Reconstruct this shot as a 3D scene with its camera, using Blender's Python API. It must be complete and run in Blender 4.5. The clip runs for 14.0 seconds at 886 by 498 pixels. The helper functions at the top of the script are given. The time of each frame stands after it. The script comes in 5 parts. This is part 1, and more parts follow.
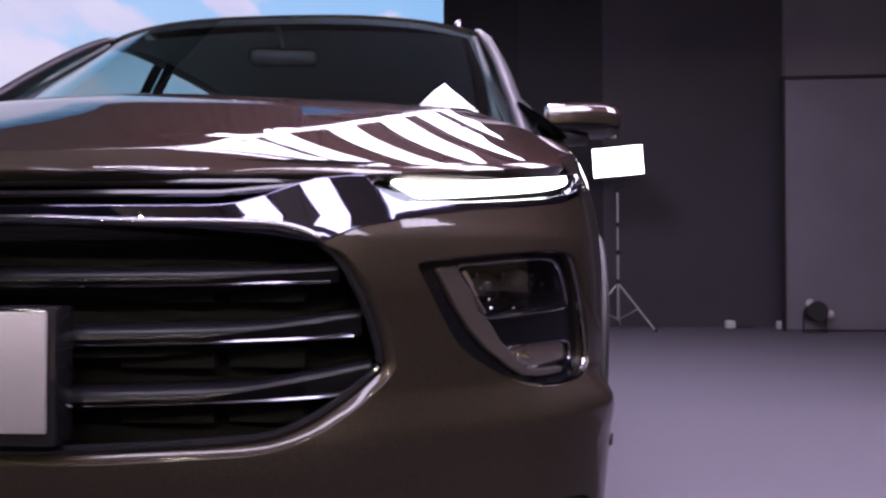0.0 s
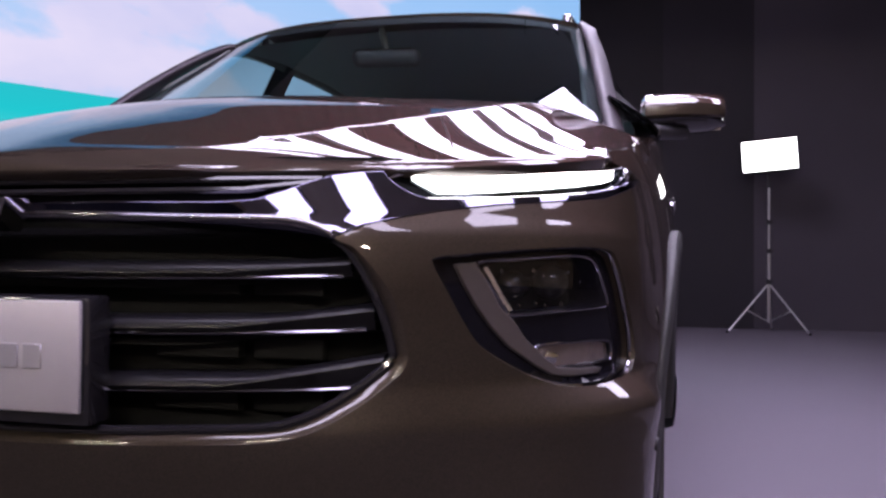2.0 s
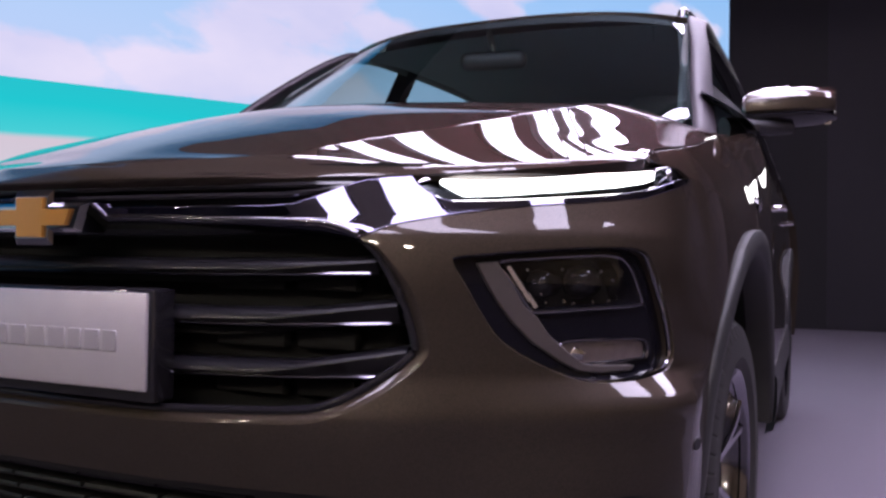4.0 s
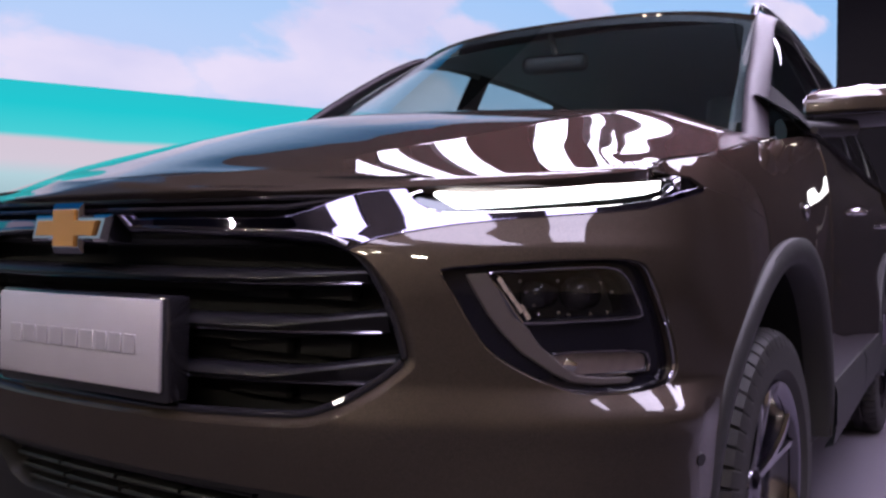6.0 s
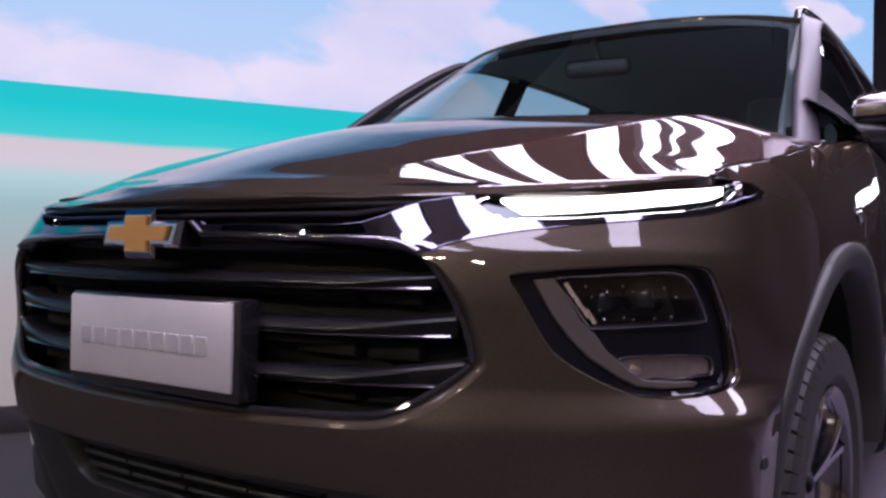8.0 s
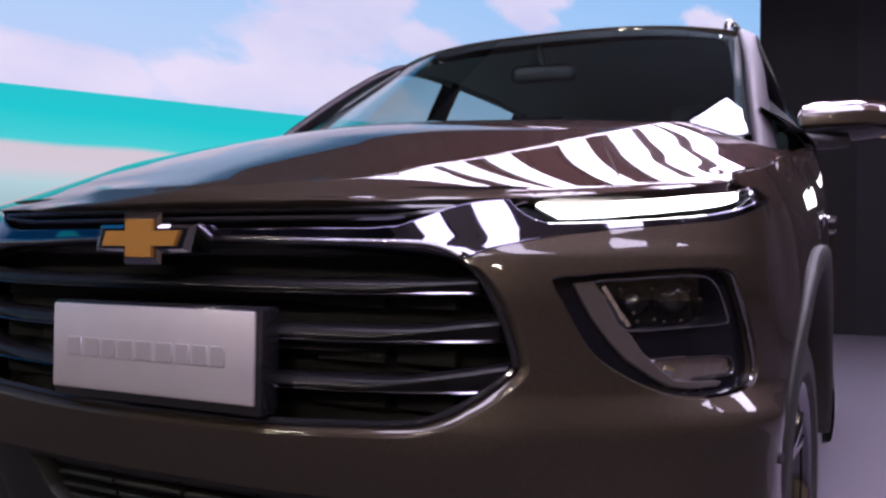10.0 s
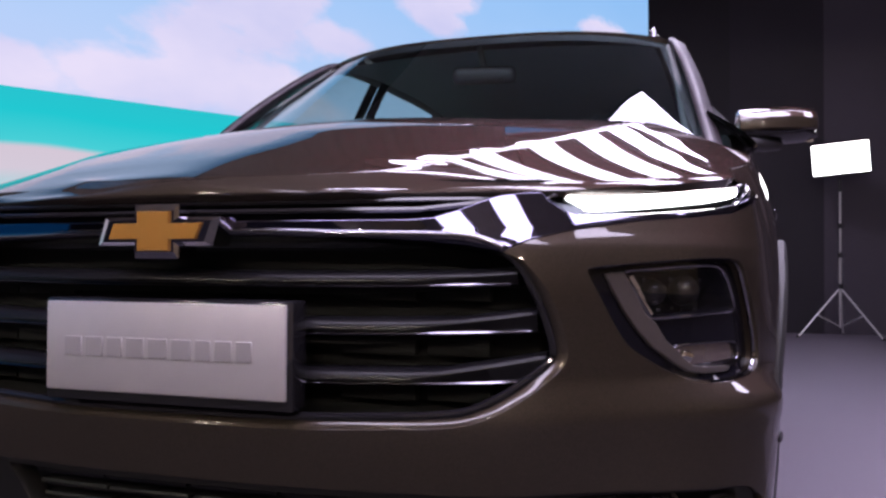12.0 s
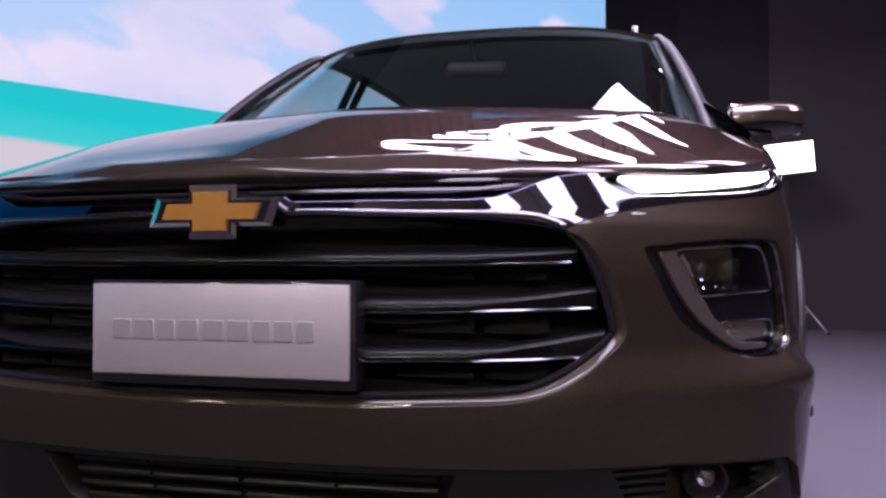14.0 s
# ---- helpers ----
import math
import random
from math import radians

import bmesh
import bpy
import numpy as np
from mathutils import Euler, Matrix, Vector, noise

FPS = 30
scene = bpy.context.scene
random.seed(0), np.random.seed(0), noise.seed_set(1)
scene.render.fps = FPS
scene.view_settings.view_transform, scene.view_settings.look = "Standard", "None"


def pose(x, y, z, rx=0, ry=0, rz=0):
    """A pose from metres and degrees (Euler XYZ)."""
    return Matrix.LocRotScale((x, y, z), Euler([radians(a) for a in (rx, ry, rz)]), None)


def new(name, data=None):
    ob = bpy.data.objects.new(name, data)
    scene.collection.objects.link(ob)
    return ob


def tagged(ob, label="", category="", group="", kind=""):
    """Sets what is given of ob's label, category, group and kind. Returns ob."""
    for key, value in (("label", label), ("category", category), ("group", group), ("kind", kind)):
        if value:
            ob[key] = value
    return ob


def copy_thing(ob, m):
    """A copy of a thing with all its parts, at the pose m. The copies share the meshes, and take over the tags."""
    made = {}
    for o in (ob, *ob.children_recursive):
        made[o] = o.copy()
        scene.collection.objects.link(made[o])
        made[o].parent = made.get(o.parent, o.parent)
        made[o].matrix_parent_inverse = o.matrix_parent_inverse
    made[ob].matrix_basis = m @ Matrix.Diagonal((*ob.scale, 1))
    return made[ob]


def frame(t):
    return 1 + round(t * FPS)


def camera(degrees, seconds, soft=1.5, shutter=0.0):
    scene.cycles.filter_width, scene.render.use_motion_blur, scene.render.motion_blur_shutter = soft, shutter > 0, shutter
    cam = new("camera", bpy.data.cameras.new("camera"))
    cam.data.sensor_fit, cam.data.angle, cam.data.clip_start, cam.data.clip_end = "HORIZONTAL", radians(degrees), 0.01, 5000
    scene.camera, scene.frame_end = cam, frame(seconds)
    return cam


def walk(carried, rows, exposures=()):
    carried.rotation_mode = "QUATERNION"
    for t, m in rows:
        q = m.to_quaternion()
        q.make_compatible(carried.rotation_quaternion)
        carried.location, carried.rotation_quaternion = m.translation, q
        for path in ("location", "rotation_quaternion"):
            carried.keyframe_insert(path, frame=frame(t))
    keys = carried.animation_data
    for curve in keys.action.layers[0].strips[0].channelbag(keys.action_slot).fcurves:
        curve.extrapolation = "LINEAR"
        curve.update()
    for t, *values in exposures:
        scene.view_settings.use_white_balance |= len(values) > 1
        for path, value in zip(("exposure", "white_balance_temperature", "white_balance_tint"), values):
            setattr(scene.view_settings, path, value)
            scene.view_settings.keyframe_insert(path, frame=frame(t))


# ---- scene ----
cam = camera(55.0, 14.0, soft=2.7)
METRES, EYE, TILT, LEAN, TURN = 1.312, 0.82, 0.0, 0.0, 4.4
ROWS = [
    (0.0, 0.0, 0.0, 0.0, 0.0, 1.02, 0.13),
    (0.5, 0.0346, 0.0115, -0.0006, 0.89, 0.96, 0.04),
    (1.0, 0.0682, 0.019, -0.0005, 3.63, 0.93, -0.08),
    (1.5, 0.1012, 0.0208, 0.0006, 7.29, 0.89, -0.24),
    (2.0, 0.1351, 0.0155, -0.0011, 10.25, 0.81, -0.38),
    (2.5, 0.1666, 0.0082, -0.0014, 12.99, 0.79, -0.47),
    (3.0, 0.2029, 0.0031, -0.0035, 16.0, 0.69, -0.56),
    (5.5, 0.392, 0.0278, 0.0158, 26.79, 0.41, -0.8),
    (6.0, 0.4111, 0.0409, 0.0173, 28.45, 0.35, -0.9),
    (6.5, 0.423, 0.0453, 0.0182, 29.6, 0.31, -0.95),
    (7.0, 0.4191, 0.0293, 0.0251, 30.26, 0.4, -0.98),
    (7.5, 0.4043, 0.015, 0.0216, 30.53, 0.4, -0.99),
    (10.0, 0.217, -0.0647, 0.0206, 22.27, 0.72, -0.64),
    (10.5, 0.1753, -0.0815, 0.0189, 19.63, 0.82, -0.59),
    (11.0, 0.1228, -0.1011, 0.0146, 17.52, 0.9, -0.5),
    (11.5, 0.0811, -0.116, 0.0087, 15.89, 1.04, -0.37),
    (12.0, 0.0474, -0.1289, 0.005, 13.91, 1.06, -0.29),
    (12.5, 0.0108, -0.1395, -0.0035, 12.69, 1.13, -0.19),
    (13.0, -0.026, -0.1501, -0.0093, 11.75, 1.19, -0.09),
    (13.5, -0.058, -0.1584, -0.0158, 10.85, 1.16, -0.07),
    (14.0, -0.0822, -0.1701, -0.021, 10.05, 1.16, -0.02),
]
walk(cam, [(t, pose(0.761, -0.9635, EYE, TILT, LEAN, TURN) @ pose(METRES * x, METRES * y, METRES * z, 90 + pitch, roll, yaw)) for t, x, y, z, yaw, pitch, roll in ROWS])

# ---- world and exposure ----
world = bpy.data.worlds.new("studio_dark")
scene.world = world
world.use_nodes = True
world.node_tree.nodes["Background"].inputs[0].default_value = (0.55, 0.5, 0.62, 1)
world.node_tree.nodes["Background"].inputs[1].default_value = 0.012
scene.view_settings.exposure = 0.32


# ---- materials ----
def make_mat(name, colour, rough=0.5, metal=0.0, coat=0.0, coat_rough=0.03, noise_scale=0.0, vary=0.0, bump=0.0,
             bump_scale=200.0, rough_vary=0.0, ior=1.5):
    m = bpy.data.materials.new(name)
    m.use_nodes = True
    nt = m.node_tree
    b = nt.nodes["Principled BSDF"]
    b.inputs["Base Color"].default_value = (*colour, 1)
    b.inputs["Roughness"].default_value = rough
    b.inputs["Metallic"].default_value = metal
    b.inputs["Coat Weight"].default_value = coat
    b.inputs["Coat Roughness"].default_value = coat_rough
    b.inputs["IOR"].default_value = ior
    tc = nt.nodes.new("ShaderNodeTexCoord")
    if noise_scale:
        n = nt.nodes.new("ShaderNodeTexNoise")
        n.inputs["Scale"].default_value = noise_scale
        n.inputs["Detail"].default_value = 6
        nt.links.new(tc.outputs["Object"], n.inputs["Vector"])
        if vary:
            mix = nt.nodes.new("ShaderNodeMix")
            mix.data_type = "RGBA"
            mix.inputs[6].default_value = (*[c * (1 - vary) for c in colour], 1)
            mix.inputs[7].default_value = (*[min(1, c * (1 + vary)) for c in colour], 1)
            nt.links.new(n.outputs["Fac"], mix.inputs[0])
            nt.links.new(mix.outputs[2], b.inputs["Base Color"])
        if rough_vary:
            mr = nt.nodes.new("ShaderNodeMapRange")
            mr.inputs["From Min"].default_value, mr.inputs["From Max"].default_value = 0.3, 0.7
            mr.inputs["To Min"].default_value = max(0.0, rough - rough_vary)
            mr.inputs["To Max"].default_value = min(1.0, rough + rough_vary)
            nt.links.new(n.outputs["Fac"], mr.inputs["Value"])
            nt.links.new(mr.outputs["Result"], b.inputs["Roughness"])
    if bump:
        n2 = nt.nodes.new("ShaderNodeTexNoise")
        n2.inputs["Scale"].default_value = bump_scale
        n2.inputs["Detail"].default_value = 3
        nt.links.new(tc.outputs["Object"], n2.inputs["Vector"])
        bp = nt.nodes.new("ShaderNodeBump")
        bp.inputs["Strength"].default_value = bump
        bp.inputs["Distance"].default_value = 0.002
        nt.links.new(n2.outputs["Fac"], bp.inputs["Height"])
        nt.links.new(bp.outputs["Normal"], b.inputs["Normal"])
    return m


def make_glow(name, colour, strength):
    m = bpy.data.materials.new(name)
    m.use_nodes = True
    nt = m.node_tree
    nt.nodes.remove(nt.nodes["Principled BSDF"])
    e = nt.nodes.new("ShaderNodeEmission")
    e.inputs["Color"].default_value = (*colour, 1)
    e.inputs["Strength"].default_value = strength
    nt.links.new(e.outputs[0], nt.nodes["Material Output"].inputs["Surface"])
    return m


def make_glass(name, tint, rough=0.0, ior=1.45):
    """Thin pane: a clear tint with a mirror coat by Fresnel."""
    m = bpy.data.materials.new(name)
    m.use_nodes = True
    nt = m.node_tree
    nt.nodes.remove(nt.nodes["Principled BSDF"])
    t = nt.nodes.new("ShaderNodeBsdfTransparent")
    t.inputs["Color"].default_value = (*tint, 1)
    g = nt.nodes.new("ShaderNodeBsdfGlossy")
    g.inputs["Roughness"].default_value = rough
    lw = nt.nodes.new("ShaderNodeLayerWeight")
    lw.inputs["Blend"].default_value = 0.5
    pw = nt.nodes.new("ShaderNodeMath")
    pw.operation = "POWER"
    pw.inputs[1].default_value = 4.0
    nt.links.new(lw.outputs["Facing"], pw.inputs[0])
    f = nt.nodes.new("ShaderNodeMath")
    f.operation = "MULTIPLY_ADD"
    base = 2 * ((ior - 1) / (ior + 1)) ** 2
    f.inputs[1].default_value, f.inputs[2].default_value = 0.95 - base, base
    nt.links.new(pw.outputs[0], f.inputs[0])
    mix = nt.nodes.new("ShaderNodeMixShader")
    nt.links.new(f.outputs[0], mix.inputs[0])
    nt.links.new(t.outputs[0], mix.inputs[1])
    nt.links.new(g.outputs[0], mix.inputs[2])
    nt.links.new(mix.outputs[0], nt.nodes["Material Output"].inputs["Surface"])
    return m


def make_paint():
    """Dark brown metallic paint with flakes under a clear coat."""
    m = make_mat("brown_metallic_paint", (0.03, 0.022, 0.017), rough=0.44, metal=0.6, coat=1.0, coat_rough=0.012)
    nt = m.node_tree
    b = nt.nodes["Principled BSDF"]
    tc = nt.nodes.new("ShaderNodeTexCoord")
    b.inputs["Specular IOR Level"].default_value = 0.0
    b.inputs["Specular Tint"].default_value = (0.45, 0.36, 0.38, 1)
    v = nt.nodes.new("ShaderNodeTexVoronoi")
    v.inputs["Scale"].default_value = 900
    nt.links.new(tc.outputs["Object"], v.inputs["Vector"])
    mix = nt.nodes.new("ShaderNodeMix")
    mix.data_type = "RGBA"
    mix.inputs[6].default_value = (0.0330, 0.0254, 0.0206, 1)
    mix.inputs[7].default_value = (0.0510, 0.0394, 0.0318, 1)
    sep = nt.nodes.new("ShaderNodeSeparateColor")
    nt.links.new(v.outputs["Color"], sep.inputs[0])
    nt.links.new(sep.outputs[0], mix.inputs[0])
    nt.links.new(mix.outputs[2], b.inputs["Base Color"])
    return m


PAINT = make_paint()
PILLAR_PAINT = make_mat("satin_brown_pillar_paint", (0.036, 0.028, 0.036), rough=0.42, metal=0.35, coat=0.05, coat_rough=.2, noise_scale=300, vary=0.1, bump=0.02)
GLOSS_BLACK = make_mat("gloss_black_plastic", (0.012, 0.011, 0.014), rough=0.06, noise_scale=3, vary=0.15)
BEZEL_BLACK = make_mat("gloss_black_bezel", (0.006, 0.0055, 0.009), rough=0.10, noise_scale=3, vary=0.15)
BEZEL_BLACK.node_tree.nodes["Principled BSDF"].inputs["Specular IOR Level"].default_value = 0.30
BAR_FACE = make_mat("satin_grille_black", (0.008, 0.0075, 0.010), rough=0.28, noise_scale=6, vary=0.2)
BAR_FACE.node_tree.nodes["Principled BSDF"].inputs["Specular IOR Level"].default_value = 0.24
PIANO_BLACK = make_mat("dark_chrome_trim", (0.15, 0.142, 0.20), rough=0.04, metal=1.0, coat=0.0, noise_scale=4, vary=0.1)
SATIN_BLACK = make_mat("satin_black_plastic", (0.012, 0.011, 0.014), rough=0.38, noise_scale=30, vary=0.2, bump=0.05)
MATT_BLACK = make_mat("matt_black_plastic", (0.012, 0.011, 0.014), rough=0.7, noise_scale=30, vary=0.2, bump=0.1)
VALANCE = make_mat("charcoal_lower_plastic", (0.006, 0.0055, 0.0065), rough=0.5, noise_scale=40, vary=0.2, bump=0.1)
ARCH_LINER = make_mat("black_arch_liner", (0.008, 0.008, 0.009), rough=0.9, noise_scale=60, vary=0.2, bump=0.3)
ARCH_LINER.node_tree.nodes["Principled BSDF"].inputs["Specular IOR Level"].default_value = 0.22
CLADDING = make_mat("grained_grey_cladding", (0.017, 0.016, 0.0175), rough=0.55, noise_scale=40, vary=0.2, bump=0.25, bump_scale=600)
RUBBER = make_mat("tyre_rubber", (0.022, 0.020, 0.021), rough=0.6, noise_scale=25, vary=0.25, bump=0.15, bump_scale=300)
CHROME = make_mat("chrome", (0.78, 0.77, 0.80), rough=0.07, metal=1.0, noise_scale=20, vary=0.05)
DARK_CHROME = make_mat("smoked_chrome", (0.25, 0.24, 0.27), rough=0.14, metal=1.0, noise_scale=20, vary=0.08)
SMOKED = make_mat("smoked_lamp_bezel", (0.05, 0.056, 0.058), rough=0.12, metal=1.0, noise_scale=20, vary=0.1)
BAR_EDGE = make_mat("black_chrome_edge", (0.21, 0.20, 0.23), rough=0.12, metal=1.0, noise_scale=20, vary=0.1)
BADGE_RIM = make_mat("dark_badge_chrome", (0.42, 0.41, 0.46), rough=0.08, metal=1.0, noise_scale=20, vary=0.06)
ALLOY = make_mat("machined_alloy", (0.42, 0.41, 0.44), rough=0.12, metal=1.0, noise_scale=60, vary=0.1)
GREY_TRIM = make_mat("satin_grey_trim", (0.056, 0.046, 0.048), rough=0.36, metal=0.0, noise_scale=80, vary=0.12, bump=0.05)
GOLD = make_mat("gold_emblem_enamel", (0.36, 0.165, 0.032), rough=0.32, metal=0.35, coat=0.4, noise_scale=350, vary=0.12, bump=0.2, bump_scale=900)
PLATE = make_mat("brushed_silver_plate", (0.38, 0.352, 0.39), rough=0.42, metal=0.35, noise_scale=18, vary=0.06, bump=0.05, bump_scale=500)
PLATE_EMBOSS = make_mat("embossed_silver", (0.31, 0.288, 0.318), rough=0.4, metal=0.35, noise_scale=18, vary=0.06)
GLASS = make_glass("tinted_windscreen", (0.72, 0.86, 0.86), ior=1.45)
SIDE_GLASS = make_glass("tinted_side_glass", (0.74, 0.86, 0.86), ior=1.42)
LENS = make_glass("clear_lamp_lens", (0.92, 0.92, 0.94), ior=1.4)
DRL_GLOW = make_glow("running_light_glow", (1.0, 0.98, 1.0), 9.0)
CABIN = make_mat("dark_cabin_trim", (0.17, 0.18, 0.20), rough=0.65, noise_scale=60, vary=0.2, bump=0.1)
CABIN_GREY = make_mat("grey_pillar_trim", (0.09, 0.096, 0.10), rough=0.7, noise_scale=60, vary=0.1, bump=0.1)
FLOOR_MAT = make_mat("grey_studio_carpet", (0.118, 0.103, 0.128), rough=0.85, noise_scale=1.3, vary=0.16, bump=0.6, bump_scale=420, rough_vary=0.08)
FRONT_FLOOR = make_mat("darkened_front_carpet", (0.034, 0.029, 0.034), rough=0.9, noise_scale=1.3, vary=0.2, bump=0.6, bump_scale=420)
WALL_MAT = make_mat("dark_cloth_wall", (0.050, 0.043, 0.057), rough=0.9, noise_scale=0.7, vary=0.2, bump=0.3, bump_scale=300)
DRAPE = make_mat("dark_backdrop_panel", (0.17, 0.148, 0.19), rough=0.9, noise_scale=1.1, vary=0.22, bump=0.3, bump_scale=260)
SHADE_CLOTH = make_mat("black_shade_cloth", (0.013, 0.0115, 0.0145), rough=0.95, noise_scale=1.1, vary=0.2, bump=0.3, bump_scale=260)
FRONT_WALL = make_mat("warm_beige_wall", (0.72, 0.57, 0.39), rough=0.9, noise_scale=0.6, vary=0.12, bump=0.2, bump_scale=200)
SHADED_WALL = make_mat("shaded_cloth_wall", (0.020, 0.0176, 0.0235), rough=0.95, noise_scale=0.9, vary=0.22, bump=0.3, bump_scale=260)
CEIL_MAT = make_mat("grey_studio_ceiling", (0.42, 0.37, 0.43), rough=0.9, noise_scale=1.5, vary=0.2, bump=0.2)
STEEL = make_mat("brushed_stand_steel", (0.5, 0.49, 0.5), rough=0.35, metal=0.8, noise_scale=40, vary=0.1)
WHITE_PLASTIC = make_mat("white_plastic", (0.6, 0.58, 0.6), rough=0.5, noise_scale=20, vary=0.1)
PANEL_GLOW = make_glow("light_panel_glow", (1.0, 0.89, 1.22), 9.5)
SPOT_GLOW = make_glow("spotlight_glow", (1.0, 0.88, 0.70), 400.0)
SOFT_GLOW = make_glow("softbox_glow", (1.0, 0.98, 1.0), 6.0)
AMBER = make_mat("clear_reflector", (0.24, 0.19, 0.195), rough=0.12, metal=0.6, coat=1.0, noise_scale=60, vary=0.3)


# ---- mesh helpers ----
def pchip(xs, ys):
    """Monotone smooth interpolation through knots."""
    xs, ys = np.array(xs, float), np.array(ys, float)
    h, d = np.diff(xs), np.diff(ys) / np.diff(xs)
    m = np.zeros_like(xs)
    for i in range(1, len(xs) - 1):
        if d[i - 1] * d[i] > 0:
            w1, w2 = 2 * h[i] + h[i - 1], h[i] + 2 * h[i - 1]
            m[i] = (w1 + w2) / (w1 / d[i - 1] + w2 / d[i])
    m[0], m[-1] = d[0], d[-1]

    def f(x):
        x = min(max(x, xs[0]), xs[-1])
        i = int(min(max(np.searchsorted(xs, x) - 1, 0), len(xs) - 2))
        t = (x - xs[i]) / h[i]
        return float((1 + 2 * t) * (1 - t) ** 2 * ys[i] + t * (1 - t) ** 2 * h[i] * m[i] + t * t * (3 - 2 * t) * ys[i + 1]
                     + t * t * (t - 1) * h[i] * m[i + 1])
    return f


def catmull(points, n, closed=False):
    """n points along a smooth curve through the given points."""
    p = [Vector(q) for q in points]
    k = len(p)
    segs = k if closed else k - 1
    out = []
    for j in range(n):
        u = j * segs / (n if closed else n - 1)
        i = min(int(u), segs - 1)
        t = u - i
        if closed:
            a, b, c, d = p[(i - 1) % k], p[i], p[(i + 1) % k], p[(i + 2) % k]
        else:
            b, c = p[i], p[i + 1]
            a = p[i - 1] if i > 0 else 2 * b - c
            d = p[i + 2] if i + 2 < k else 2 * c - b
        out.append(0.5 * (2 * b + (c - a) * t + (2 * a - 5 * b + 4 * c - d) * t * t + (3 * b - a - 3 * c + d) * t ** 3))
    return out


def part(name, bm, material, parent=None, label="", smooth=True, angle=40):
    """Links a bmesh as one mesh object under a thing or under a part."""
    me = bpy.data.meshes.new(name)
    bmesh.ops.recalc_face_normals(bm, faces=bm.faces)
    bm.to_mesh(me)
    bm.free()
    me.materials.append(material)
    if smooth:
        for p in me.polygons:
            p.use_smooth = True
        me.set_sharp_from_angle(angle=radians(angle))
    ob = new(name, me)
    if parent:
        ob.parent = parent
    if label:
        ob["label"] = label
    return ob


def thing(name, label, category, kind="", group="", at=(0, 0, 0)):
    ob = new(name)
    ob.location = at
    ob.empty_display_size = 0.1
    return tagged(ob, label, category, group, kind)


def box(bm, x0, x1, y0, y1, z0, z1, bevel=0.0, seg=2, m=None):
    r = bmesh.ops.create_cube(bm, size=1.0)
    vs = r["verts"]
    for v in vs:
        v.co = Vector(((x0 + x1) / 2 + v.co.x * (x1 - x0), (y0 + y1) / 2 + v.co.y * (y1 - y0), (z0 + z1) / 2 + v.co.z * (z1 - z0)))
    if bevel:
        es = list({e for v in vs for e in v.link_edges})
        r2 = bmesh.ops.bevel(bm, geom=es, offset=bevel, segments=seg, affect="EDGES", profile=0.5)
        vs = list({v for f in r2["faces"] for v in f.verts} | {v for v in vs if v.is_valid})
    if m is not None:
        for v in {w for v in vs for f in v.link_faces for w in f.verts}:
            v.co = m @ v.co
    return bm


def tube(bm, path, radius, sides=10, cap=True):
    """A round bar along a path; radius: a number or one for each point."""
    rings = []
    n = len(path)
    up = Vector((0, 0, 1))
    for i, p in enumerate(path):
        p = Vector(p)
        d = (Vector(path[min(i + 1, n - 1)]) - Vector(path[max(i - 1, 0)])).normalized()
        a = d.cross(up if abs(d.z) < 0.9 else Vector((1, 0, 0))).normalized()
        b = a.cross(d)
        r = radius[i] if isinstance(radius, (list, tuple)) else radius
        rings.append([bm.verts.new(p + r * (math.cos(2 * math.pi * k / sides) * a + math.sin(2 * math.pi * k / sides) * b)) for k in range(sides)])
    for r0, r1 in zip(rings, rings[1:]):
        for k in range(sides):
            bm.faces.new((r0[k], r0[(k + 1) % sides], r1[(k + 1) % sides], r1[k]))
    if cap:
        bm.faces.new(rings[0])
        bm.faces.new(rings[-1][::-1])
    return bm


def loft(bm, rows, closed=False):
    """A sheet through rows of equally many points."""
    vs = [[bm.verts.new(p) for p in r] for r in rows]
    for a, b in zip(vs, vs[1:]):
        k = len(a)
        for i in range(k if closed else k - 1):
            bm.faces.new((a[i], a[(i + 1) % k], b[(i + 1) % k], b[i]))
    return vs


def spin(bm, profile, axis_y, axis_z, x_sign=1, seg=64, start=0.0, stop=2 * math.pi):
    """Turns a profile of (radius, x) about an axis along x through (axis_y, axis_z)."""
    full = abs(stop - start) > 6.28
    rows = []
    for i in range(seg + (0 if full else 1)):
        a = start + (stop - start) * i / seg
        rows.append([Vector((x_sign * x, axis_y + r * math.cos(a), axis_z + r * math.sin(a))) for r, x in profile])
    if full:
        rows.append(rows[0])
    vs = loft(bm, rows)
    bmesh.ops.remove_doubles(bm, verts=bm.verts, dist=1e-6)
    return vs


def inside(p, poly):
    x, y = p
    hit = False
    j = len(poly) - 1
    for i in range(len(poly)):
        xi, yi = poly[i]
        xj, yj = poly[j]
        if (yi > y) != (yj > y) and x < (xj - xi) * (y - yi) / (yj - yi) + xi:
            hit = not hit
        j = i
    return hit


def resample(poly, step, closed=True):
    out = []
    pts = list(poly) + ([poly[0]] if closed else [])
    for (x0, y0), (x1, y1) in zip(pts, pts[1:]):
        k = max(1, int(math.ceil(math.hypot(x1 - x0, y1 - y0) / step)))
        out += [(x0 + (x1 - x0) * i / k, y0 + (y1 - y0) * i / k) for i in range(k)]
    if not closed:
        out.append(tuple(pts[-1]))
    return out


